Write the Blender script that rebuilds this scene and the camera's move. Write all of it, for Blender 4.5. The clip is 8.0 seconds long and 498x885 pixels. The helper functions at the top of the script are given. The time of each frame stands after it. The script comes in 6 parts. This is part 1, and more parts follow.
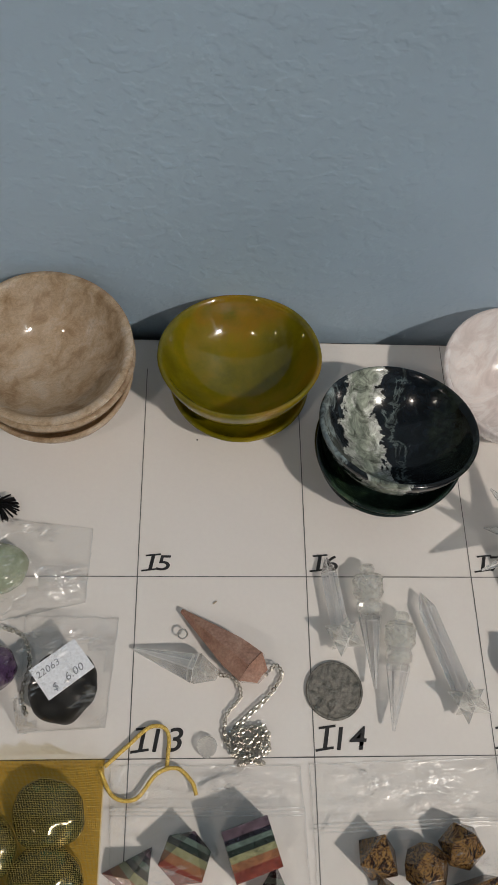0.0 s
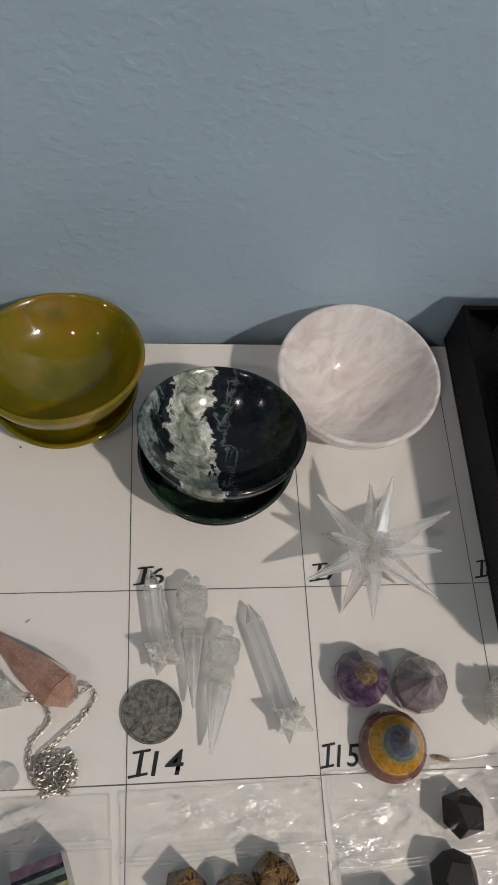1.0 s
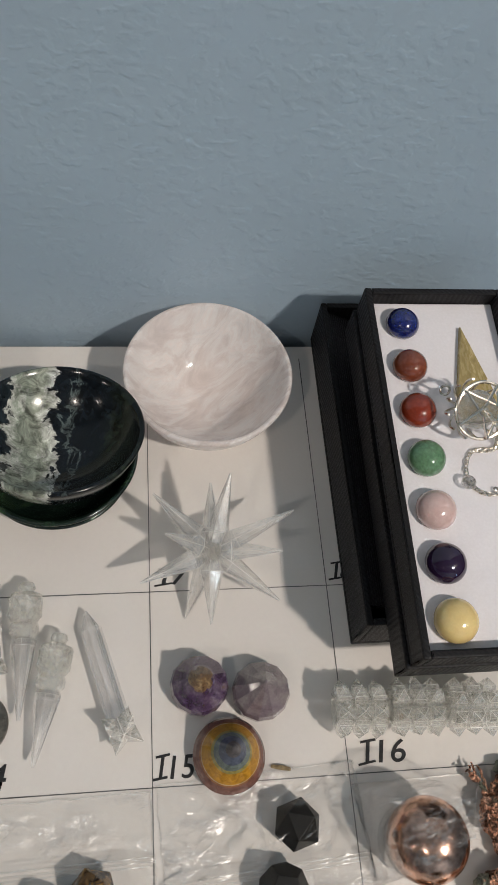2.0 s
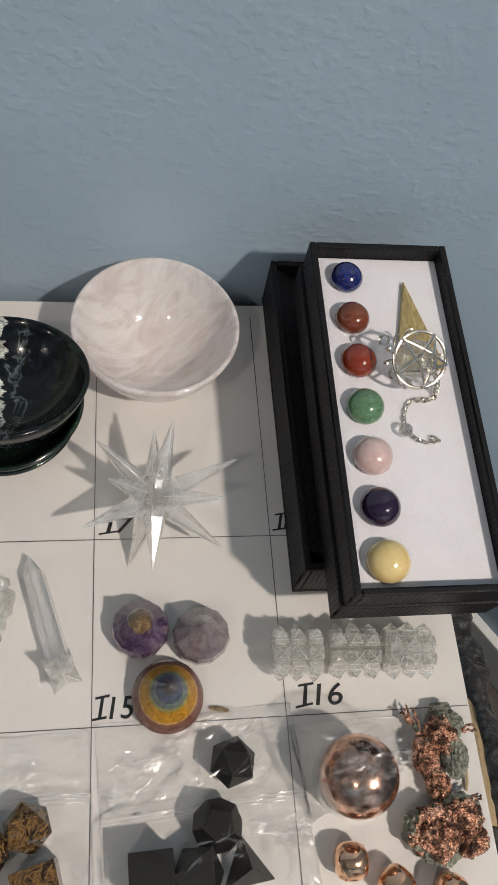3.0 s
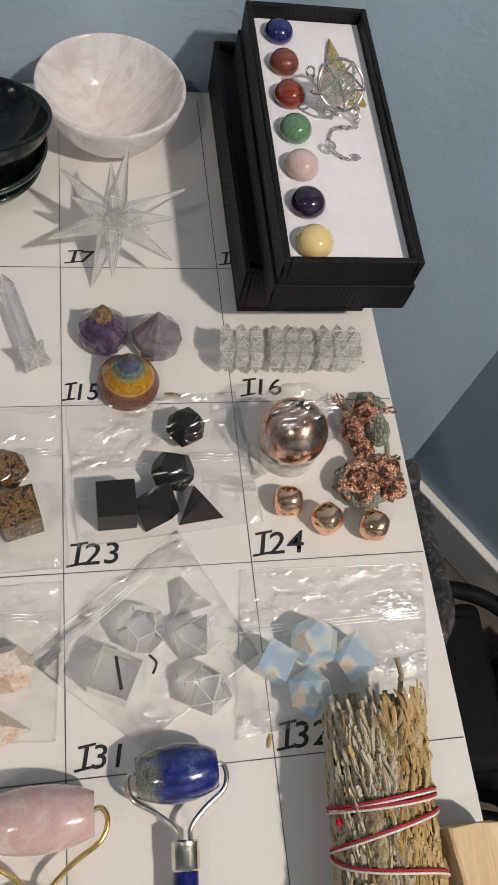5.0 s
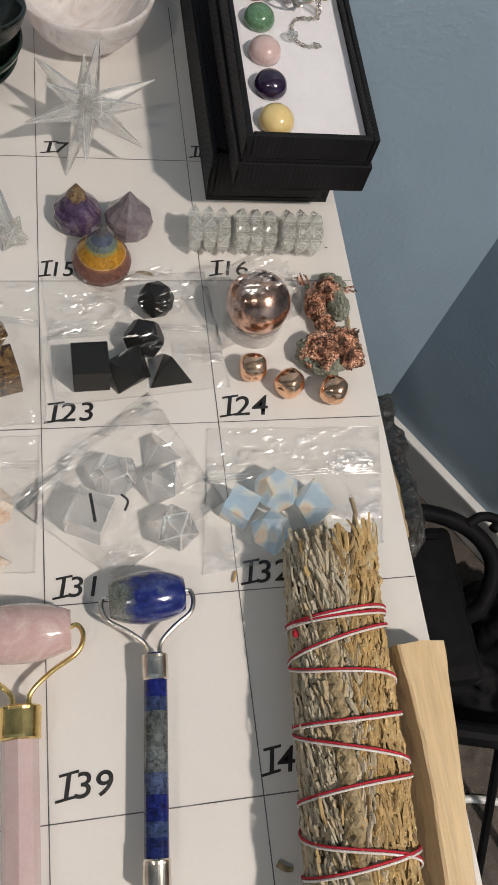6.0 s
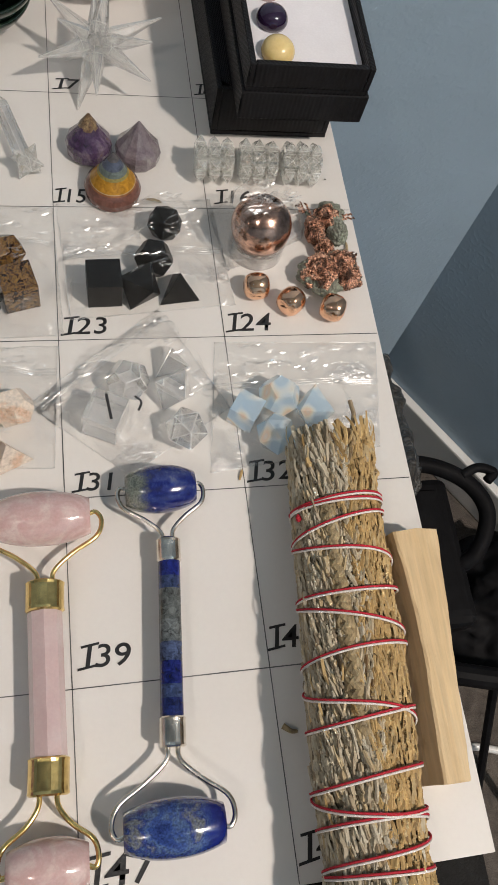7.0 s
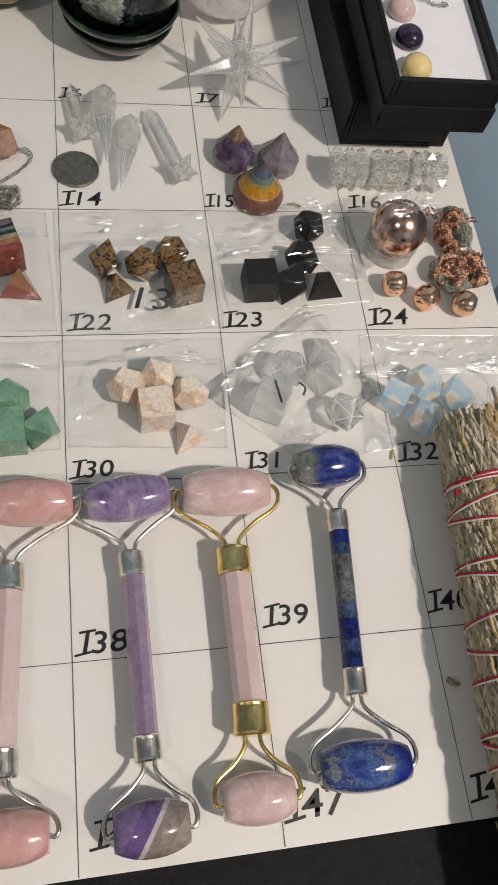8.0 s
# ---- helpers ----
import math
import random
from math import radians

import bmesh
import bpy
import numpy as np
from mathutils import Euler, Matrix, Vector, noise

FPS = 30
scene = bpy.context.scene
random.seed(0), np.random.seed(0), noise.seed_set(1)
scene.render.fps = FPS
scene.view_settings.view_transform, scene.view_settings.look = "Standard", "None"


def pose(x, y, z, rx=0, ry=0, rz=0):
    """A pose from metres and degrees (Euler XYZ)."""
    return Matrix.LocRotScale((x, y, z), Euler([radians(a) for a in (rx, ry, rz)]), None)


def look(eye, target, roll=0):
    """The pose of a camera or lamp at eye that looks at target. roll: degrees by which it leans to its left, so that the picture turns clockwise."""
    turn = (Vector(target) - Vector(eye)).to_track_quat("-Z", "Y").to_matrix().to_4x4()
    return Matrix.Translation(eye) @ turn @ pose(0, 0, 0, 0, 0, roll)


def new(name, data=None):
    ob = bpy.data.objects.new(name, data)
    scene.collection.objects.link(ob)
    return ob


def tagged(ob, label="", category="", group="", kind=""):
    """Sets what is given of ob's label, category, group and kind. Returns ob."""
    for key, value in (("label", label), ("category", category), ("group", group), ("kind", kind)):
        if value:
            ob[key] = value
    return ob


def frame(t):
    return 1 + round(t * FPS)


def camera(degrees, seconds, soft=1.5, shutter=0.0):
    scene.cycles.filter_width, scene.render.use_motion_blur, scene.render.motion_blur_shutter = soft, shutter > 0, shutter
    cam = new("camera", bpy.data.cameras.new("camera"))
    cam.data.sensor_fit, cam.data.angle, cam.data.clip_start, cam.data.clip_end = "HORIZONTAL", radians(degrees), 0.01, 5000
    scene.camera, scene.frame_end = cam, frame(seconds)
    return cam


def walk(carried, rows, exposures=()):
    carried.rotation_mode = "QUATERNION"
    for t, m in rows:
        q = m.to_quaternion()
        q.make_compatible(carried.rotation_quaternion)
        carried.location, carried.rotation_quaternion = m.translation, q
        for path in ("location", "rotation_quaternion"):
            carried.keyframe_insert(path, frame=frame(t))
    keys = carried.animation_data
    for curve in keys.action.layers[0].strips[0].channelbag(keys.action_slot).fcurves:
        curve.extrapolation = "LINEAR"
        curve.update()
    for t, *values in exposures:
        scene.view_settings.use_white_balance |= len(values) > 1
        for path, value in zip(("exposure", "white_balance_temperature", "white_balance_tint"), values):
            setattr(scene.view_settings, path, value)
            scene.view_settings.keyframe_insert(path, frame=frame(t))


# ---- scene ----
cam = camera(35.08, 8.0)
PATH = [
    (0, (-0.27611, -0.09863, 0.34696), (-0.21804, 0.33200, -0.55370), 7.64),
    (0.5, (-0.24531, -0.08958, 0.34026), (-0.16913, 0.33251, -0.56309), 9.52),
    (1, (-0.21397, -0.09164, 0.33391), (-0.10618, 0.34229, -0.56057), 12.38),
    (1.5, (-0.18434, -0.10381, 0.32704), (-0.05562, 0.36955, -0.54438), 12.72),
    (2, (-0.15244, -0.10101, 0.32613), (-0.02450, 0.36113, -0.55140), 12.80),
    (3.5, (-0.13487, -0.14487, 0.32050), (0.02782, 0.30716, -0.55654), 17.39),
    (4, (-0.13038, -0.17744, 0.31828), (0.03608, 0.27357, -0.55858), 17.60),
    (4.5, (-0.13610, -0.21129, 0.31997), (0.04491, 0.23128, -0.55831), 18.71),
    (5, (-0.13777, -0.24906, 0.31094), (0.05168, 0.18222, -0.57116), 19.33),
    (6.5, (-0.13357, -0.32553, 0.30993), (0.07381, 0.07130, -0.58423), 22.35),
    (7, (-0.14382, -0.34544, 0.31393), (0.06194, 0.04846, -0.58190), 22.16),
    (7.5, (-0.17463, -0.35664, 0.32359), (0.03048, 0.04201, -0.57029), 21.89),
    (8, (-0.21629, -0.36004, 0.32758), (-0.02296, 0.04278, -0.56705), 20.57),
]
walk(cam, [(t, look(eye, target, roll)) for t, eye, target, roll in PATH], exposures=[(0, -0.26), (2, -0.13), (3.5, -0.02), (6.5, -0.02), (8, 0.02)])

# ---- world and lamps ----
world = bpy.data.worlds.new("room_ambient")
scene.world = world
world.use_nodes = True
world.node_tree.nodes["Background"].inputs[0].default_value = (0.6, 0.68, 0.8, 1)
world.node_tree.nodes["Background"].inputs[1].default_value = 0.05

FLOOR_Z, CEIL_Z = -0.62, 2.10
TABLE_Z = -0.0052
LAMPS = [  # x, y, watts, radius of the downlight's lens
    (1.04, -1.30, 69.0, 0.06),
    (-1.15, -1.30, 9.5, 0.06),
    (-3.60, -1.30, 11.0, 0.06),
]


# ---- small helpers ----
def mesh_of(bm, name, smooth=False):
    bmesh.ops.recalc_face_normals(bm, faces=bm.faces)
    me = bpy.data.meshes.new(name)
    bm.to_mesh(me)
    bm.free()
    if smooth:
        for p in me.polygons:
            p.use_smooth = True
    return me


def part(name, bm, material, parent, label="", smooth=False, m=None):
    """One mesh object under a thing or under a part."""
    ob = new(name, mesh_of(bm, name, smooth))
    ob.data.materials.append(material)
    ob.parent = parent
    if m is not None:
        ob.matrix_basis = m
    return tagged(ob, label)


def thing(name, label, category, m=None, group="", kind=""):
    ob = new(name)
    ob.empty_display_size = 0.01
    if m is not None:
        ob.matrix_basis = m
    return tagged(ob, label, category, group, kind)


def solid(name, bm, material, m, label, category, group="", kind="", smooth=False):
    """A thing made of a single mesh."""
    ob = new(name, mesh_of(bm, name, smooth))
    ob.data.materials.append(material)
    ob.matrix_basis = m
    return tagged(ob, label, category, group, kind)


def box_bm(x0, x1, y0, y1, z0, z1, bevel=0.0, segments=2):
    bm = bmesh.new()
    vs = [bm.verts.new((x, y, z)) for z in (z0, z1) for y in (y0, y1) for x in (x0, x1)]
    for f in ((0, 1, 3, 2), (4, 5, 7, 6), (0, 1, 5, 4), (2, 3, 7, 6), (0, 2, 6, 4), (1, 3, 7, 5)):
        bm.faces.new([vs[i] for i in f])
    if bevel:
        bmesh.ops.bevel(bm, geom=bm.edges[:], offset=bevel, segments=segments, profile=0.6, affect="EDGES")
    return bm


def lathe_bm(profile, steps=48, wobble=0.0, seed=0):
    """Turns (radius, height) pairs round the z axis."""
    bm = bmesh.new()
    rings = []
    for r, z in profile:
        if r < 1e-6:
            rings.append([bm.verts.new((0, 0, z))])
            continue
        ring = []
        for i in range(steps):
            a = 2 * math.pi * i / steps
            k = 1 + wobble * noise.noise((math.cos(a) * 1.3 + seed, math.sin(a) * 1.3, z * 40))
            ring.append(bm.verts.new((r * k * math.cos(a), r * k * math.sin(a), z)))
        rings.append(ring)
    for a, b in zip(rings, rings[1:]):
        for i in range(steps):
            j = (i + 1) % steps
            if len(a) == 1 and len(b) == 1:
                continue
            if len(a) == 1:
                bm.faces.new((a[0], b[i], b[j]))
            elif len(b) == 1:
                bm.faces.new((a[i], b[0], a[j]))
            else:
                bm.faces.new((a[i], b[i], b[j], a[j]))
    return bm


def smooth_path(points, sub=8):
    """Catmull-Rom through the points."""
    pts = [Vector(p) for p in points]
    pts = [2 * pts[0] - pts[1]] + pts + [2 * pts[-1] - pts[-2]]
    out = []
    for i in range(1, len(pts) - 2):
        p0, p1, p2, p3 = pts[i - 1:i + 3]
        for s in range(sub):
            t = s / sub
            out.append(0.5 * (2 * p1 + (p2 - p0) * t + (2 * p0 - 5 * p1 + 4 * p2 - p3) * t * t + (3 * p1 - p0 - 3 * p2 + p3) * t ** 3))
    out.append(pts[-2])
    return out


def tube_bm(path, radius, sides=8, bm=None, caps=True):
    bm = bm or bmesh.new()
    rings = []
    up = Vector((0, 0, 1))
    for i, p in enumerate(path):
        d = (path[min(i + 1, len(path) - 1)] - path[max(i - 1, 0)])
        d = d.normalized() if d.length > 1e-9 else Vector((1, 0, 0))
        u = d.cross(up)
        if u.length < 1e-3:
            u = d.cross(Vector((1, 0, 0)))
        u.normalize()
        v = u.cross(d)
        r = radius(i / (len(path) - 1)) if callable(radius) else radius
        rings.append([bm.verts.new(p + r * (math.cos(2 * math.pi * k / sides) * u + math.sin(2 * math.pi * k / sides) * v)) for k in range(sides)])
    for a, b in zip(rings, rings[1:]):
        for k in range(sides):
            bm.faces.new((a[k], a[(k + 1) % sides], b[(k + 1) % sides], b[k]))
    if caps:
        bm.faces.new(rings[0])
        bm.faces.new(rings[-1][::-1])
    return bm


def hull_bm(points, bevel=0.0):
    bm = bmesh.new()
    for p in points:
        bm.verts.new(p)
    res = bmesh.ops.convex_hull(bm, input=bm.verts[:])
    bmesh.ops.delete(bm, geom=[g for g in res["geom_interior"] if isinstance(g, bmesh.types.BMVert)], context="VERTS")
    bmesh.ops.dissolve_limit(bm, angle_limit=radians(1.5), verts=bm.verts[:], edges=bm.edges[:])
    if bevel:
        bmesh.ops.bevel(bm, geom=bm.edges[:], offset=bevel, segments=2, profile=0.6, affect="EDGES")
    return bm


# ---- materials ----
def base_material(name):
    mat = bpy.data.materials.new(name)
    mat.use_nodes = True
    nt = mat.node_tree
    return mat, nt, nt.nodes["Principled BSDF"]


def node(nt, kind, **values):
    n = nt.nodes.new(kind)
    for key, value in values.items():
        n.inputs[key.replace("_", " ")].default_value = value
    return n


def ramp_node(nt, stops, constant=False):
    n = nt.nodes.new("ShaderNodeValToRGB")
    cr = n.color_ramp
    if constant:
        cr.interpolation = "CONSTANT"
    while len(cr.elements) < len(stops):
        cr.elements.new(0.5)
    for e, (pos, col) in zip(cr.elements, stops):
        e.position, e.color = pos, (*col, 1)
    return n


def mapped(nt, scale=(1, 1, 1), rot=(0, 0, 0)):
    tc = nt.nodes.new("ShaderNodeTexCoord")
    mp = nt.nodes.new("ShaderNodeMapping")
    mp.inputs["Scale"].default_value = scale
    mp.inputs["Rotation"].default_value = rot
    nt.links.new(tc.outputs["Object"], mp.inputs[0])
    return mp


def bump(nt, bsdf, height, distance, strength=1.0):
    b = node(nt, "ShaderNodeBump", Strength=strength, Distance=distance)
    nt.links.new(height, b.inputs["Height"])
    nt.links.new(b.outputs[0], bsdf.inputs["Normal"])
    return b


def stone(name, stops, scale=150, detail=8, distortion=0.5, rough=0.15, stretch=(1, 1, 1), rot=(0, 0, 0),
          grain=0.12, grain_scale=900, trans=0.0, sss=0.0, sss_radius=(0.004, 0.003, 0.003), bump_d=0.00005, coat=0.0, metal=0.0, ior=1.54):
    """Mineral or other mottled surface: large veins through a ramp, fine grain over it, light relief."""
    mat, nt, bsdf = base_material(name)
    mp = mapped(nt, stretch, rot)
    n1 = node(nt, "ShaderNodeTexNoise", Scale=scale, Detail=detail, Roughness=0.6, Distortion=distortion)
    nt.links.new(mp.outputs[0], n1.inputs["Vector"])
    r = ramp_node(nt, stops)
    nt.links.new(n1.outputs["Fac"], r.inputs[0])
    n2 = node(nt, "ShaderNodeTexNoise", Scale=grain_scale, Detail=3)
    nt.links.new(mp.outputs[0], n2.inputs["Vector"])
    mr = node(nt, "ShaderNodeMapRange", From_Min=0.3, From_Max=0.7, To_Min=1 - grain, To_Max=1 + grain)
    nt.links.new(n2.outputs["Fac"], mr.inputs[0])
    mx = nt.nodes.new("ShaderNodeMix")
    mx.data_type, mx.blend_type = "RGBA", "MULTIPLY"
    mx.inputs[0].default_value = 1
    nt.links.new(r.outputs[0], mx.inputs[6])
    nt.links.new(mr.outputs[0], mx.inputs[7])
    nt.links.new(mx.outputs[2], bsdf.inputs["Base Color"])
    rr = node(nt, "ShaderNodeMapRange", From_Min=0.3, From_Max=0.7, To_Min=rough * 0.7, To_Max=rough * 1.4)
    nt.links.new(n2.outputs["Fac"], rr.inputs[0])
    nt.links.new(rr.outputs[0], bsdf.inputs["Roughness"])
    bsdf.inputs["Metallic"].default_value = metal
    bsdf.inputs["IOR"].default_value = ior
    bsdf.inputs["Transmission Weight"].default_value = trans
    bsdf.inputs["Coat Weight"].default_value = coat
    bsdf.inputs["Coat Roughness"].default_value = 0.05
    if sss:
        bsdf.inputs["Subsurface Weight"].default_value = sss
        bsdf.inputs["Subsurface Radius"].default_value = sss_radius
        bsdf.inputs["Subsurface Scale"].default_value = 1.0
    if bump_d:
        bump(nt, bsdf, n2.outputs["Fac"], bump_d)
    return mat


def veiled(name, stops, scale=40, fine=260, stretch=(1, 1, 1), rot=(0, 0, 0), distortion=1.2, through_light=0.45, clear=(0.0, 0.2), fleck=0.15, rough=0.05, gloss=1.2, detail=9):
    """Translucent polished stone: cloudy wisps, fine flecks, light passing through the wall, a clear gloss on top."""
    mat, nt, bsdf = base_material(name)
    nt.nodes.remove(bsdf)
    mp = mapped(nt, stretch, rot)
    n1 = node(nt, "ShaderNodeTexNoise", Scale=scale, Detail=detail, Roughness=0.58, Distortion=distortion)
    n2 = node(nt, "ShaderNodeTexNoise", Scale=fine, Detail=6, Roughness=0.7, Distortion=2.0)
    for n in (n1, n2):
        nt.links.new(mp.outputs[0], n.inputs["Vector"])
    r = ramp_node(nt, stops)
    nt.links.new(n1.outputs["Fac"], r.inputs[0])
    mr = node(nt, "ShaderNodeMapRange", From_Min=0.32, From_Max=0.68, To_Min=1 - fleck, To_Max=1 + fleck)
    nt.links.new(n2.outputs["Fac"], mr.inputs[0])
    mx = nt.nodes.new("ShaderNodeMix")
    mx.data_type, mx.blend_type = "RGBA", "MULTIPLY"
    mx.inputs[0].default_value = 1
    nt.links.new(r.outputs[0], mx.inputs[6])
    nt.links.new(mr.outputs[0], mx.inputs[7])
    df, tl = nt.nodes.new("ShaderNodeBsdfDiffuse"), nt.nodes.new("ShaderNodeBsdfTranslucent")
    tr = nt.nodes.new("ShaderNodeBsdfTransparent")
    for sh in (df, tl, tr):
        nt.links.new(mx.outputs[2], sh.inputs[0])
    body = node(nt, "ShaderNodeMixShader", Fac=through_light)
    nt.links.new(df.outputs[0], body.inputs[1])
    nt.links.new(tl.outputs[0], body.inputs[2])
    cl = node(nt, "ShaderNodeMapRange", From_Min=0.62, From_Max=0.38, To_Min=clear[0], To_Max=clear[1])
    nt.links.new(n1.outputs["Fac"], cl.inputs[0])
    m1 = nt.nodes.new("ShaderNodeMixShader")
    nt.links.new(cl.outputs[0], m1.inputs[0])
    nt.links.new(body.outputs[0], m1.inputs[1])
    nt.links.new(tr.outputs[0], m1.inputs[2])
    gl = node(nt, "ShaderNodeBsdfGlossy", Color=(1, 1, 1, 1), Roughness=rough)
    m2 = nt.nodes.new("ShaderNodeMixShader")
    nt.links.new(sheen(nt, gloss), m2.inputs[0])
    nt.links.new(m1.outputs[0], m2.inputs[1])
    nt.links.new(gl.outputs[0], m2.inputs[2])
    nt.links.new(m2.outputs[0], nt.nodes["Material Output"].inputs["Surface"])
    return mat


def metal(name, color, rough=0.2, spots=(0.7, 1.1), scale=220, bump_d=0.0):
    mat, nt, bsdf = base_material(name)
    mp = mapped(nt)
    n1 = node(nt, "ShaderNodeTexNoise", Scale=scale, Detail=6, Roughness=0.65)
    nt.links.new(mp.outputs[0], n1.inputs["Vector"])
    dark = tuple(c * spots[0] for c in color)
    light = tuple(min(1, c * spots[1]) for c in color)
    r = ramp_node(nt, [(0.35, dark), (0.65, light)])
    nt.links.new(n1.outputs["Fac"], r.inputs[0])
    nt.links.new(r.outputs[0], bsdf.inputs["Base Color"])
    rr = node(nt, "ShaderNodeMapRange", From_Min=0.3, From_Max=0.7, To_Min=rough * 0.7, To_Max=rough * 1.5)
    nt.links.new(n1.outputs["Fac"], rr.inputs[0])
    nt.links.new(rr.outputs[0], bsdf.inputs["Roughness"])
    bsdf.inputs["Metallic"].default_value = 1
    if bump_d:
        bump(nt, bsdf, n1.outputs["Fac"], bump_d)
    return mat


def sheen(nt, gain=1.0, graze=0.5):
    """Gloss of a clear surface: a few per cent face on, more at a grazing angle, alike from both sides."""
    lw = node(nt, "ShaderNodeLayerWeight", Blend=0.5)
    pw = nt.nodes.new("ShaderNodeMath")
    pw.operation = "POWER"
    pw.inputs[1].default_value = 4.0
    nt.links.new(lw.outputs["Facing"], pw.inputs[0])
    ma = nt.nodes.new("ShaderNodeMath")
    ma.operation = "MULTIPLY_ADD"
    ma.inputs[1].default_value, ma.inputs[2].default_value = graze * gain, 0.042 * gain
    nt.links.new(pw.outputs[0], ma.inputs[0])
    return ma.outputs[0]


def glass(name, color=(0.97, 0.98, 0.97), rough=0.02, milky_glow=0.1, milky_glow_color=(0.95, 0.95, 0.93), ior=1.5, scale=180, clear=0.4, milk_stops=None):
    """Clear crystal. clear: share of light that goes straight through; the milky share also stands in for light focused
    inside.
    """
    mat, nt, bsdf = base_material(name)
    bsdf.inputs["Roughness"].default_value = rough
    bsdf.inputs["IOR"].default_value = ior
    bsdf.inputs["Transmission Weight"].default_value = 1.0
    mp = mapped(nt)
    n1 = node(nt, "ShaderNodeTexNoise", Scale=scale, Detail=7, Roughness=0.7, Distortion=1.2)
    nt.links.new(mp.outputs[0], n1.inputs["Vector"])
    r = ramp_node(nt, [(0.4, color), (0.7, tuple(c * 0.97 for c in color))])
    nt.links.new(n1.outputs["Fac"], r.inputs[0])
    nt.links.new(r.outputs[0], bsdf.inputs["Base Color"])
    tr = node(nt, "ShaderNodeBsdfTransparent", Color=(*color, 1))
    df = node(nt, "ShaderNodeBsdfDiffuse", Color=(*milky_glow_color, 1))
    tl = node(nt, "ShaderNodeBsdfTranslucent", Color=(*milky_glow_color, 1))
    if milk_stops:
        n3 = node(nt, "ShaderNodeTexNoise", Scale=55, Detail=2)
        nt.links.new(mp.outputs[0], n3.inputs["Vector"])
        mk = ramp_node(nt, milk_stops)
        nt.links.new(n3.outputs["Fac"], mk.inputs[0])
        nt.links.new(mk.outputs[0], df.inputs[0])
        nt.links.new(mk.outputs[0], tl.inputs[0])
    milk = node(nt, "ShaderNodeMixShader", Fac=0.5)
    nt.links.new(df.outputs[0], milk.inputs[1])
    nt.links.new(tl.outputs[0], milk.inputs[2])
    m1 = node(nt, "ShaderNodeMixShader", Fac=clear)
    nt.links.new(bsdf.outputs[0], m1.inputs[1])
    nt.links.new(tr.outputs[0], m1.inputs[2])
    mr = node(nt, "ShaderNodeMapRange", From_Min=0.38, From_Max=0.72, To_Min=milky_glow * 0.4, To_Max=milky_glow * 1.8)
    nt.links.new(n1.outputs["Fac"], mr.inputs[0])
    m2 = nt.nodes.new("ShaderNodeMixShader")
    nt.links.new(mr.outputs[0], m2.inputs[0])
    nt.links.new(m1.outputs[0], m2.inputs[1])
    nt.links.new(milk.outputs[0], m2.inputs[2])
    skin = node(nt, "ShaderNodeBsdfGlossy", Color=(1, 1, 1, 1), Roughness=0.06)
    m3 = nt.nodes.new("ShaderNodeMixShader")
    nt.links.new(sheen(nt, 2.0), m3.inputs[0])
    nt.links.new(m2.outputs[0], m3.inputs[1])
    nt.links.new(skin.outputs[0], m3.inputs[2])
    nt.links.new(m3.outputs[0], nt.nodes["Material Output"].inputs["Surface"])
    return mat


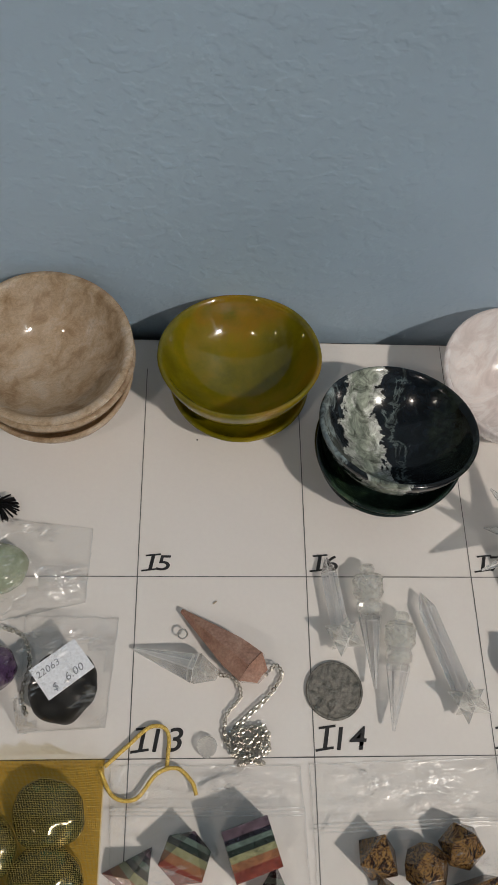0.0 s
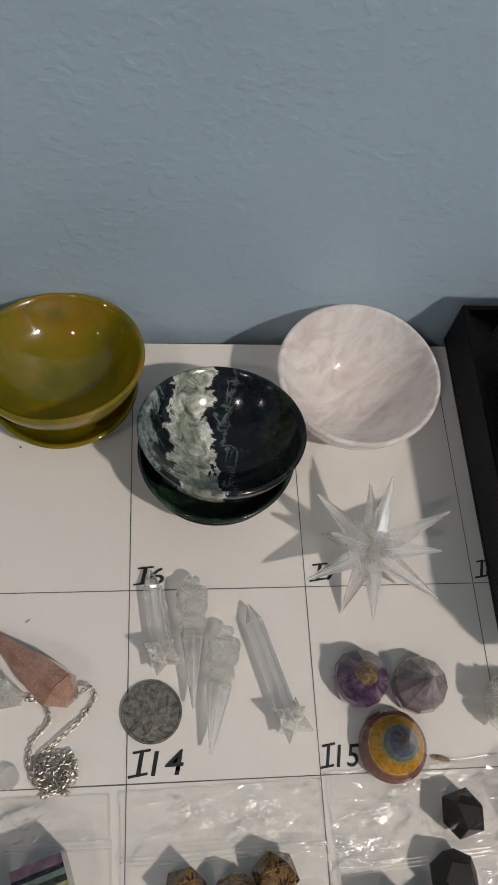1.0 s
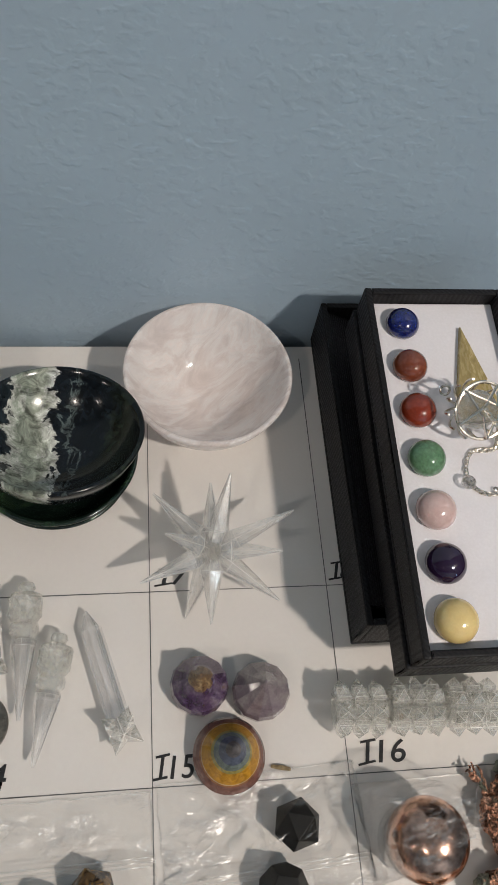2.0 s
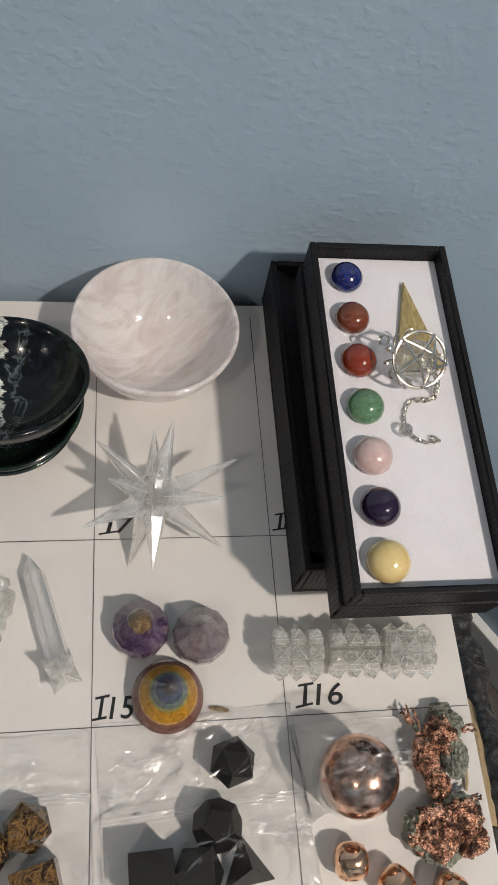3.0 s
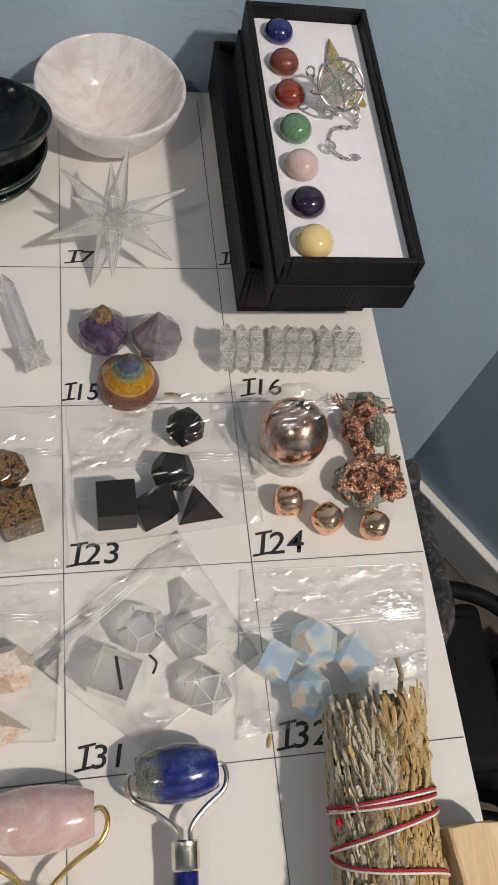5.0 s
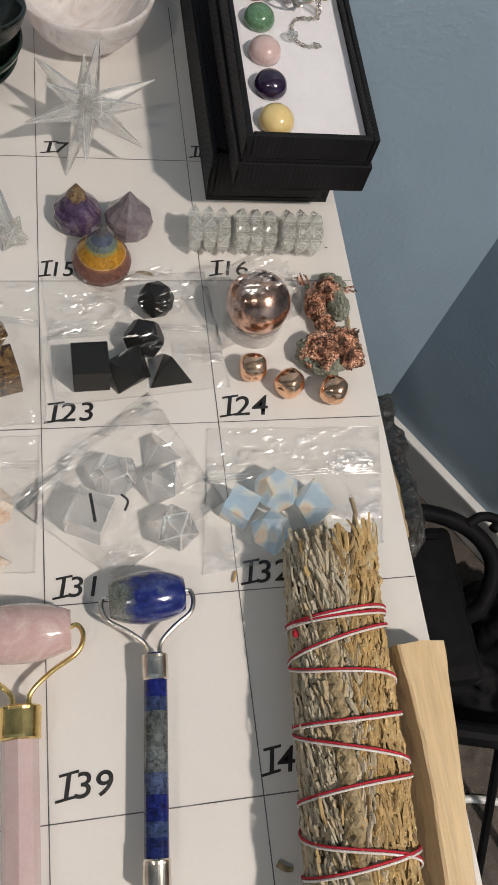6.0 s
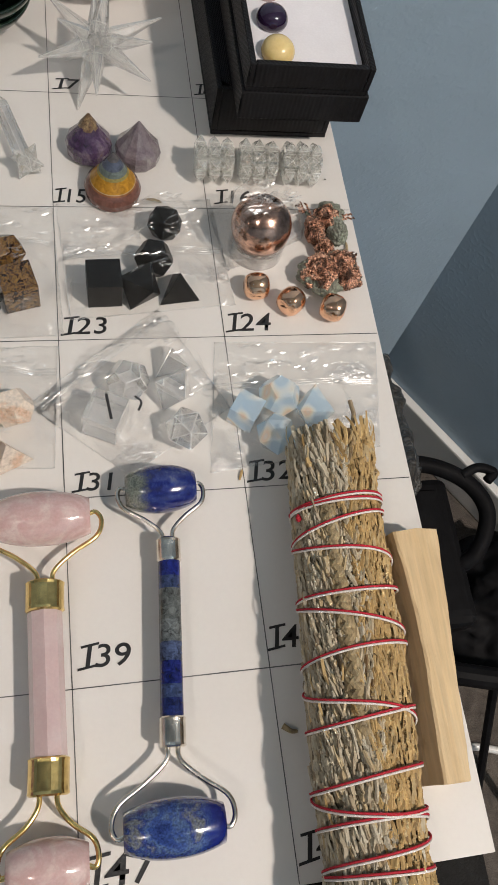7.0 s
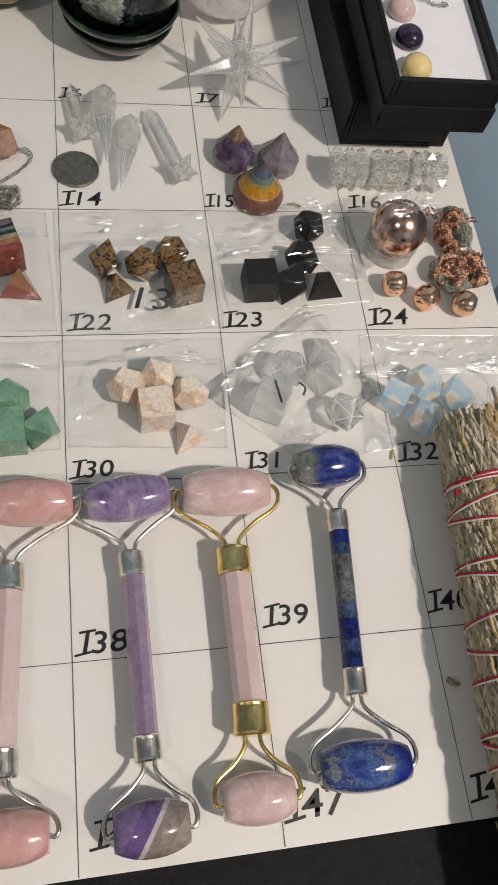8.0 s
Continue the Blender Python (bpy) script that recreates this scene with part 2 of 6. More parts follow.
def film(name, tint=(0.985, 0.985, 0.98), rough=0.05, haze=0.015, crease=0.0012, scale=120, gloss=0.5, glint_gain=0.0):
    """Thin clear plastic: see-through with a glossy, creased skin."""
    mat, nt, bsdf = base_material(name)
    nt.nodes.remove(bsdf)
    out = nt.nodes["Material Output"]
    tr = node(nt, "ShaderNodeBsdfTransparent", Color=(*tint, 1))
    df = node(nt, "ShaderNodeBsdfDiffuse", Color=(0.85, 0.85, 0.85, 1))
    gl = node(nt, "ShaderNodeBsdfGlossy", Color=(1, 1, 1, 1), Roughness=rough)
    mp = mapped(nt, (0.7, 1.5, 1), (0, 0, -0.35))
    n1 = node(nt, "ShaderNodeTexNoise", Scale=scale, Detail=3, Roughness=0.5, Distortion=1.2)
    nt.links.new(mp.outputs[0], n1.inputs["Vector"])
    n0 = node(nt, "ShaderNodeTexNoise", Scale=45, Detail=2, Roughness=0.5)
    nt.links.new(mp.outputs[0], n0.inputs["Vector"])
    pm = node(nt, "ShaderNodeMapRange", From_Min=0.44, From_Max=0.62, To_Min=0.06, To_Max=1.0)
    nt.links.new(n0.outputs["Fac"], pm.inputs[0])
    crumpled = nt.nodes.new("ShaderNodeMath")
    crumpled.operation = "MULTIPLY"
    nt.links.new(n1.outputs["Fac"], crumpled.inputs[0])
    nt.links.new(pm.outputs[0], crumpled.inputs[1])
    b = node(nt, "ShaderNodeBump", Strength=0.9, Distance=crease)
    nt.links.new(crumpled.outputs[0], b.inputs["Height"])
    nt.links.new(b.outputs[0], gl.inputs["Normal"])
    m1 = node(nt, "ShaderNodeMixShader", Fac=haze)
    m2 = nt.nodes.new("ShaderNodeMixShader")
    nt.links.new(tr.outputs[0], m1.inputs[1])
    nt.links.new(df.outputs[0], m1.inputs[2])
    fac = sheen(nt, gloss, 0.12)
    # noise patches of raised gloss paint in stronger glints than film gives
    if glint_gain:
        pt = node(nt, "ShaderNodeMapRange", From_Min=0.3, From_Max=1.0, To_Min=1.0, To_Max=glint_gain)
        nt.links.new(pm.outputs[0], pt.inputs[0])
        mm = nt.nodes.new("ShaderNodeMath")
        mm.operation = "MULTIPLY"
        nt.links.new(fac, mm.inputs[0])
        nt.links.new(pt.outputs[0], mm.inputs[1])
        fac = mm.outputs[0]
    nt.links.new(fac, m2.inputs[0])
    nt.links.new(m1.outputs[0], m2.inputs[1])
    nt.links.new(gl.outputs[0], m2.inputs[2])
    nt.links.new(m2.outputs[0], out.inputs["Surface"])
    return mat


def banded_moss(name, shift=0.0):
    """Black agate crossed by one ragged grey-white band."""
    mat, nt, bsdf = base_material(name)
    mp = mapped(nt)
    sep = nt.nodes.new("ShaderNodeSeparateXYZ")
    nt.links.new(mp.outputs[0], sep.inputs[0])
    n1 = node(nt, "ShaderNodeTexNoise", Scale=85, Detail=10, Roughness=0.68, Distortion=0.6)
    n2 = node(nt, "ShaderNodeTexNoise", Scale=160, Detail=9, Roughness=0.7, Distortion=1.0)
    for n in (n1, n2):
        nt.links.new(mp.outputs[0], n.inputs["Vector"])
    ma = nt.nodes.new("ShaderNodeMath")
    ma.operation = "MULTIPLY_ADD"
    ma.inputs[1].default_value = 0.036
    nt.links.new(n1.outputs["Fac"], ma.inputs[0])
    nt.links.new(sep.outputs[0], ma.inputs[2])
    mr = node(nt, "ShaderNodeMapRange", From_Min=-0.02 + shift, From_Max=0.05 + shift)
    nt.links.new(ma.outputs[0], mr.inputs[0])
    r = ramp_node(nt, [(0.0, (0.06, 0.08, 0.09)), (0.11, (0.16, 0.20, 0.20)), (0.15, (0.010, 0.014, 0.018)), (0.24, (0.012, 0.017, 0.020)), (0.26, (0.36, 0.38, 0.35)), (0.31, (0.17, 0.20, 0.165)), (0.44, (0.22, 0.245, 0.20)), (0.50, (0.46, 0.48, 0.45)), (0.515, (0.005, 0.007, 0.010)), (0.60, (0.007, 0.010, 0.013)), (0.62, (0.07, 0.09, 0.09)), (0.65, (0.005, 0.007, 0.010)), (0.80, (0.006, 0.009, 0.012)), (0.9, (0.014, 0.020, 0.014)), (1.0, (0.006, 0.008, 0.009))])
    nt.links.new(mr.outputs[0], r.inputs[0])
    g = node(nt, "ShaderNodeMapRange", From_Min=0.36, From_Max=0.68, To_Min=0.3, To_Max=2.0)
    nt.links.new(n2.outputs["Fac"], g.inputs[0])
    mx = nt.nodes.new("ShaderNodeMix")
    mx.data_type, mx.blend_type = "RGBA", "MULTIPLY"
    mx.inputs[0].default_value = 1
    nt.links.new(r.outputs[0], mx.inputs[6])
    nt.links.new(g.outputs[0], mx.inputs[7])
    nt.links.new(mx.outputs[2], bsdf.inputs["Base Color"])
    bsdf.inputs["Roughness"].default_value = 0.14
    bsdf.inputs["Specular IOR Level"].default_value = 0.35
    return mat


def wall_paint(name, color):
    """Orange-peel textured wall paint."""
    mat, nt, bsdf = base_material(name)
    mp = mapped(nt, (0.9, 1, 1.1))
    n1 = node(nt, "ShaderNodeTexNoise", Scale=230, Detail=2, Roughness=0.45, Distortion=0.0)
    n2 = node(nt, "ShaderNodeTexNoise", Scale=9, Detail=4)
    for n in (n1, n2):
        nt.links.new(mp.outputs[0], n.inputs["Vector"])
    r = ramp_node(nt, [(0.3, tuple(c * 0.94 for c in color)), (0.7, tuple(c * 1.05 for c in color))])
    nt.links.new(n2.outputs["Fac"], r.inputs[0])
    nt.links.new(r.outputs[0], bsdf.inputs["Base Color"])
    flat = node(nt, "ShaderNodeMapRange", From_Min=0.45, From_Max=0.70)
    flat.interpolation_type = "SMOOTHSTEP"
    nt.links.new(n1.outputs["Fac"], flat.inputs[0])
    bump(nt, bsdf, flat.outputs[0], 0.0005, 0.32)
    bsdf.inputs["Roughness"].default_value = 0.55
    return mat


def layered(name, stops, axis=2, span=0.02, start=0.0, rough=0.12, wave=0.15, rot=(0, 0, 0)):
    """Bands of stone glued on one another, along one axis of the object."""
    mat, nt, bsdf = base_material(name)
    mp = mapped(nt, rot=rot)
    sep = nt.nodes.new("ShaderNodeSeparateXYZ")
    nt.links.new(mp.outputs[0], sep.inputs[0])
    mr = node(nt, "ShaderNodeMapRange", From_Min=start, From_Max=start + span)
    nt.links.new(sep.outputs[axis], mr.inputs[0])
    r = ramp_node(nt, stops, constant=True)
    nt.links.new(mr.outputs[0], r.inputs[0])
    n1 = node(nt, "ShaderNodeTexNoise", Scale=350, Detail=7, Roughness=0.7, Distortion=0.8)
    nt.links.new(mp.outputs[0], n1.inputs["Vector"])
    g = node(nt, "ShaderNodeMapRange", From_Min=0.3, From_Max=0.7, To_Min=1 - wave * 2, To_Max=1 + wave * 1.5)
    nt.links.new(n1.outputs["Fac"], g.inputs[0])
    mx = nt.nodes.new("ShaderNodeMix")
    mx.data_type, mx.blend_type = "RGBA", "MULTIPLY"
    mx.inputs[0].default_value = 1
    nt.links.new(r.outputs[0], mx.inputs[6])
    nt.links.new(g.outputs[0], mx.inputs[7])
    nt.links.new(mx.outputs[2], bsdf.inputs["Base Color"])
    bsdf.inputs["Roughness"].default_value = rough
    return mat


def dull(mat, level):
    mat.node_tree.nodes["Principled BSDF"].inputs["Specular IOR Level"].default_value = level
    return mat


WALL = wall_paint("blue_wall_paint", (0.33, 0.435, 0.53))
CEIL = stone("white_ceiling_paint", [(0.3, (0.74, 0.74, 0.72)), (0.7, (0.8, 0.8, 0.78))], scale=8, rough=0.7)
FLOOR = stone("grey_brown_carpet", [(0.3, (0.06, 0.05, 0.044)), (0.7, (0.13, 0.112, 0.095))], scale=60, rough=0.9, grain=0.4, grain_scale=700, bump_d=0.002)
TRIM = stone("white_trim_paint", [(0.3, (0.66, 0.66, 0.64)), (0.7, (0.74, 0.74, 0.72))], scale=12, rough=0.4)
BOARD = stone("matt_white_board", [(0.3, (0.645, 0.622, 0.595)), (0.7, (0.67, 0.648, 0.62))], scale=14, rough=0.42, grain=0.012, grain_scale=500, bump_d=0.00001)
INK = stone("black_marker_ink", [(0.3, (0.006, 0.006, 0.007)), (0.7, (0.02, 0.02, 0.022))], scale=300, rough=0.4, grain=0.3)
PENCIL = stone("thin_black_pen_line", [(0.35, (0.035, 0.035, 0.037)), (0.65, (0.16, 0.16, 0.16))], scale=120, rough=0.5)
TABLE = stone("black_table_cloth", [(0.3, (0.004, 0.004, 0.004)), (0.7, (0.012, 0.012, 0.012))], scale=300, rough=0.6, grain=0.6, grain_scale=1600, bump_d=0.0003)
BLACKBOX = stone("black_ribbed_card", [(0.3, (0.007, 0.007, 0.008)), (0.7, (0.010, 0.010, 0.012))], scale=120, rough=0.5, grain=0.12, grain_scale=1800, bump_d=0.00006, ior=1.42)
CARD = stone("white_velvet_card", [(0.3, (0.70, 0.69, 0.725)), (0.7, (0.75, 0.74, 0.775))], scale=60, rough=0.9, grain=0.03, bump_d=0.00005)


def ribbed(mat, pitch=0.0011):
    """Fine upright ribs pressed into covered card."""
    nt = mat.node_tree
    mp = mapped(nt, (1, 1, 0))
    wv = node(nt, "ShaderNodeTexWave", Scale=math.pi / (pitch * 10), Distortion=0.3)
    wv.bands_direction = "DIAGONAL"
    nt.links.new(mp.outputs[0], wv.inputs["Vector"])
    bump(nt, nt.nodes["Principled BSDF"], wv.outputs["Fac"], 0.00012)


ribbed(BLACKBOX)
YELLOW = veiled("olive_yellow_agate", [(0.34, (0.17, 0.155, 0.004)), (0.45, (0.25, 0.22, 0.006)), (0.54, (0.33, 0.25, 0.008)), (0.62, (0.38, 0.23, 0.008)), (0.70, (0.22, 0.20, 0.01))], scale=26, fine=120, distortion=0.3, through_light=0.5, clear=(0.0, 0.05), fleck=0.05)
CHAMPAGNE = veiled("champagne_quartz", [(0.30, (0.38, 0.26, 0.15)), (0.45, (0.55, 0.42, 0.28)), (0.56, (0.60, 0.48, 0.34)), (0.68, (0.64, 0.55, 0.44)), (0.76, (0.45, 0.32, 0.18))], scale=90, fine=420, stretch=(1, 1.5, 1), rot=(0, 0, 0.7), distortion=0.6, through_light=0.42, clear=(0.02, 0.12), fleck=0.2)
MOSS = banded_moss("moss_agate")
MOSS_DARK = stone("dark_moss_agate", [(0.42, (0.004, 0.008, 0.007)), (0.58, (0.009, 0.020, 0.014)), (0.68, (0.03, 0.06, 0.03)), (0.72, (0.07, 0.10, 0.05)), (0.78, (0.26, 0.30, 0.22))], scale=55, detail=9, distortion=0.8, rough=0.07, grain=0.3, coat=0.3)
ROSE_BOWL = veiled("pale_rose_quartz", [(0.34, (0.92, 0.86, 0.84)), (0.47, (0.94, 0.88, 0.86)), (0.56, (0.97, 0.95, 0.94)), (0.60, (0.93, 0.88, 0.86)), (0.67, (0.98, 0.97, 0.96)), (0.74, (0.92, 0.87, 0.85))], scale=34, fine=150, stretch=(1, 2.4, 1), rot=(0, 0, 0.75), distortion=1.6, through_light=0.45, clear=(0.05, 0.32), fleck=0.04)
QUARTZ = glass("clear_quartz", color=(1.0, 1.0, 0.99), milky_glow=0.16, clear=0.45, rough=0.0, milky_glow_color=(1.0, 0.99, 0.97))
QUARTZ_ICY = glass("icy_quartz", milky_glow=0.22, color=(1.0, 1.0, 0.98), clear=0.45, rough=0.0, milky_glow_color=(1.0, 1.0, 0.96))
GLASSY = glass("polished_clear_quartz", color=(1.0, 1.0, 1.0), milky_glow=0.05, clear=0.34, rough=0.0, milky_glow_color=(1.0, 1.0, 1.0))
AMETHYST = stone("amethyst", [(0.3, (0.025, 0.014, 0.035)), (0.47, (0.085, 0.05, 0.11)), (0.58, (0.17, 0.13, 0.18)), (0.66, (0.16, 0.10, 0.06)), (0.74, (0.05, 0.03, 0.065))], scale=80, detail=10, rough=0.08, distortion=1.0, grain=0.25, trans=0.2, coat=0.5)
AMETHYST_PALE = stone("pale_amethyst", [(0.3, (0.16, 0.12, 0.15)), (0.5, (0.27, 0.23, 0.25)), (0.62, (0.33, 0.30, 0.30)), (0.70, (0.15, 0.07, 0.05))], scale=80, detail=10, rough=0.08, distortion=1.2, trans=0.3, coat=0.5)
AMETHYST_ROLL = stone("banded_amethyst", [(0.30, (0.069, 0.037, 0.112)), (0.44, (0.176, 0.122, 0.243)), (0.56, (0.244, 0.181, 0.299)), (0.64, (0.323, 0.288, 0.318)), (0.72, (0.137, 0.085, 0.168))], scale=55, rough=0.08, distortion=1.8, stretch=(1, 1, 1.4), rot=(0.5, 0.3, 0), grain=0.12, sss=0.2, coat=0.6)
AMETHYST_ROD = stone("lilac_amethyst_rod", [(0.3, (0.177, 0.117, 0.206)), (0.5, (0.248, 0.178, 0.268)), (0.7, (0.195, 0.129, 0.224))], scale=70, rough=0.08, distortion=0.8, stretch=(1, 0.6, 1), grain=0.1, sss=0.3, coat=0.6)
ROSE = stone("rose_quartz", [(0.3, (0.492, 0.320, 0.303)), (0.5, (0.541, 0.385, 0.369)), (0.62, (0.607, 0.492, 0.467)), (0.72, (0.508, 0.344, 0.336))], scale=60, rough=0.1, distortion=1.5, grain=0.06, sss=0.4, coat=0.6)
ROSE_DEEP = stone("deep_rose_quartz", [(0.3, (0.443, 0.230, 0.213)), (0.5, (0.508, 0.295, 0.271)), (0.7, (0.558, 0.385, 0.361))], scale=60, rough=0.1, distortion=1.5, grain=0.06, sss=0.4, coat=0.6)
LAPIS = stone("lapis_lazuli", [(0.34, (0.004, 0.006, 0.045)), (0.48, (0.008, 0.014, 0.11)), (0.57, (0.014, 0.026, 0.14)), (0.63, (0.075, 0.095, 0.125)), (0.72, (0.13, 0.14, 0.13))], scale=45, detail=12, rough=0.1, grain=0.5, grain_scale=1400, coat=0.6)
LAPIS_PALE = stone("mottled_blue_lapis", [(0.34, (0.010, 0.022, 0.12)), (0.45, (0.022, 0.05, 0.20)), (0.52, (0.06, 0.10, 0.20)), (0.58, (0.015, 0.03, 0.16)), (0.65, (0.14, 0.15, 0.15)), (0.74, (0.03, 0.05, 0.17))], scale=90, detail=12, rough=0.1, grain=0.5, grain_scale=1400, coat=0.6)
LAPIS_ROD = layered("segmented_lapis", [(0.0, (0.012, 0.02, 0.10)), (0.12, (0.035, 0.055, 0.13)), (0.2, (0.010, 0.016, 0.12)), (0.34, (0.05, 0.07, 0.14)), (0.46, (0.11, 0.125, 0.13)), (0.60, (0.085, 0.095, 0.095)), (0.8, (0.03, 0.045, 0.11)), (0.88, (0.010, 0.016, 0.13))], axis=1, span=0.06, start=-0.03, wave=0.5)


def end_patch(name, source, axis, edge, soft, stops, scale=160):
    """A copy of a stone whose one end, past the edge along an axis, is of another colour."""
    mat = source.copy()
    mat.name = name
    nt = mat.node_tree
    bsdf = nt.nodes["Principled BSDF"]
    old = bsdf.inputs["Base Color"].links[0].from_socket
    mp = mapped(nt)
    sep = nt.nodes.new("ShaderNodeSeparateXYZ")
    nt.links.new(mp.outputs[0], sep.inputs[0])
    nz = node(nt, "ShaderNodeTexNoise", Scale=scale, Detail=9, Roughness=0.7)
    nt.links.new(mp.outputs[0], nz.inputs["Vector"])
    ma = nt.nodes.new("ShaderNodeMath")
    ma.operation = "MULTIPLY_ADD"
    ma.inputs[1].default_value = 0.012
    nt.links.new(nz.outputs["Fac"], ma.inputs[0])
    nt.links.new(sep.outputs[axis], ma.inputs[2])
    mr = node(nt, "ShaderNodeMapRange", From_Min=edge + 0.006 - soft, From_Max=edge + 0.006 + soft)
    nt.links.new(ma.outputs[0], mr.inputs[0])
    r = ramp_node(nt, stops)
    nt.links.new(nz.outputs["Fac"], r.inputs[0])
    mx = nt.nodes.new("ShaderNodeMix")
    mx.data_type = "RGBA"
    nt.links.new(mr.outputs[0], mx.inputs[0])
    nt.links.new(old, mx.inputs[6])
    nt.links.new(r.outputs[0], mx.inputs[7])
    nt.links.new(mx.outputs[2], bsdf.inputs["Base Color"])
    return mat


LAPIS_GREY = stone("grey_green_lapis", [(0.34, (0.06, 0.075, 0.07)), (0.5, (0.12, 0.135, 0.115)), (0.6, (0.18, 0.19, 0.17)), (0.7, (0.05, 0.07, 0.10))], scale=150, detail=12, rough=0.1, grain=0.4, grain_scale=1400, coat=0.6)
LAPIS_HEAD = end_patch("grey_ended_lapis", LAPIS_GREY, 2, -0.007, 0.002, [(0.38, (0.006, 0.009, 0.075)), (0.50, (0.010, 0.018, 0.14)), (0.58, (0.025, 0.04, 0.17)), (0.68, (0.09, 0.11, 0.19))])
LAPIS_FOOT = end_patch("blue_ended_lapis", LAPIS_PALE, 2, 0.011, 0.002, [(0.38, (0.006, 0.010, 0.10)), (0.6, (0.012, 0.022, 0.18))])
AMETHYST_FOOT = layered("split_amethyst", [(0.0, (0.17, 0.115, 0.235)), (0.30, (0.12, 0.07, 0.19)), (0.50, (0.42, 0.38, 0.40)), (0.555, (0.21, 0.165, 0.145)), (0.8, (0.26, 0.21, 0.185))], axis=2, span=0.029, start=-0.0145, rot=(0, 0.55, 0), wave=0.2)
SILVER = metal("polished_steel", (0.84, 0.78, 0.69), 0.2)
GOLD = metal("gold_plate", (0.92, 0.68, 0.27), 0.18)
CHAIN = metal("tarnished_silver_chain", (0.50, 0.47, 0.41), 0.3)
ROSE_ROD = stone("smooth_rose_quartz", [(0.3, (0.512, 0.376, 0.368)), (0.5, (0.544, 0.416, 0.408)), (0.7, (0.576, 0.464, 0.456))], scale=40, rough=0.1, distortion=0.6, grain=0.03, sss=0.4, coat=0.6)
COPPER = metal("polished_copper", (0.88, 0.56, 0.43), 0.15, spots=(0.35, 1.05), scale=130, bump_d=0.00015)
COPPER_SHINY = metal("tumbled_copper", (0.90, 0.55, 0.36), 0.1, spots=(0.85, 1.05), scale=120)
NATIVE = stone("native_copper", [(0.32, (0.035, 0.024, 0.02)), (0.44, (0.17, 0.085, 0.055)), (0.51, (0.50, 0.25, 0.16)), (0.56, (0.86, 0.53, 0.38)), (0.60, (0.20, 0.11, 0.08)), (0.70, (0.12, 0.14, 0.11))], scale=210, detail=10, rough=0.28, grain=0.6, grain_scale=1500, metal=0.65, bump_d=0.0008)
PATINA = stone("green_copper_patina", [(0.3, (0.070, 0.072, 0.063)), (0.5, (0.196, 0.208, 0.168)), (0.62, (0.252, 0.286, 0.224)), (0.7, (0.504, 0.247, 0.168))], scale=160, rough=0.8, grain=0.5, bump_d=0.0006)
BLACKSTONE = stone("black_shungite", [(0.3, (0.004, 0.004, 0.004)), (0.7, (0.010, 0.0095, 0.009))], scale=150, rough=0.42, grain=0.5, grain_scale=1500, bump_d=0.00008, ior=1.35)
JASPER = stone("picture_jasper", [(0.38, (0.022, 0.010, 0.006)), (0.46, (0.045, 0.022, 0.011)), (0.49, (0.27, 0.155, 0.042)), (0.53, (0.20, 0.11, 0.032)), (0.55, (0.045, 0.022, 0.012)), (0.62, (0.06, 0.03, 0.015)), (0.65, (0.25, 0.155, 0.06)), (0.70, (0.045, 0.022, 0.012))], scale=190, detail=3, distortion=2.2, rough=0.2, grain=0.2)
PEACH = stone("peach_feldspar", [(0.30, (0.52, 0.30, 0.18)), (0.40, (0.60, 0.44, 0.33)), (0.48, (0.66, 0.575, 0.49)), (0.66, (0.64, 0.57, 0.50)), (0.72, (0.56, 0.38, 0.27))], scale=55, detail=5, rough=0.35, distortion=0.8, grain=0.16, grain_scale=700, bump_d=0.00012)
GREEN = stone("green_aventurine", [(0.3, (0.085, 0.196, 0.128)), (0.5, (0.145, 0.281, 0.187)), (0.7, (0.212, 0.357, 0.255))], scale=110, rough=0.2, grain=0.2, sss=0.3)
# orange stops paint in the warm glints that light makes inside the stone
OPALITE = veiled("milky_opalite", [(0.36, (0.68, 0.85, 1.0)), (0.45, (0.84, 0.94, 1.0)), (0.53, (0.97, 0.98, 0.95)), (0.59, (1.0, 0.90, 0.74)), (0.64, (1.0, 0.76, 0.58)), (0.70, (0.92, 0.96, 1.0))], scale=115, fine=200, distortion=0.2, through_light=0.5, clear=(0.18, 0.32), detail=0, fleck=0.01, gloss=1.8)
PREHNITE = stone("pale_green_stone", [(0.3, (0.22, 0.26, 0.18)), (0.7, (0.36, 0.40, 0.30))], scale=90, rough=0.12, sss=0.3, coat=0.5)
BLOODSTONE = stone("dark_green_tumbled_stone", [(0.35, (0.004, 0.012, 0.010)), (0.6, (0.012, 0.035, 0.026)), (0.74, (0.05, 0.10, 0.06))], scale=90, rough=0.1, coat=0.6)
PEND_STONE = stone("pinkish_brown_quartz", [(0.3, (0.25, 0.135, 0.095)), (0.5, (0.34, 0.195, 0.14)), (0.7, (0.41, 0.26, 0.195))], scale=140, rough=0.08, grain=0.18, sss=0.2, coat=0.6)
# gloss set by eye: raised for glints on film and folds, cut over stones
FILM = film("clear_bag_film", tint=(1.0, 1.0, 0.998), rough=0.24, crease=0.0026, scale=200, gloss=0.7, haze=0.010, glint_gain=3.5)
FILM_SHINY = film("crinkled_bag_film", tint=(1.0, 1.0, 0.998), rough=0.24, crease=0.0034, scale=200, gloss=1.1, haze=0.012, glint_gain=5.0)
FILM_TAUT = film("taut_bag_film", tint=(1.0, 1.0, 0.998), rough=0.10, crease=0.0002, scale=160, gloss=0.25, haze=0.004)
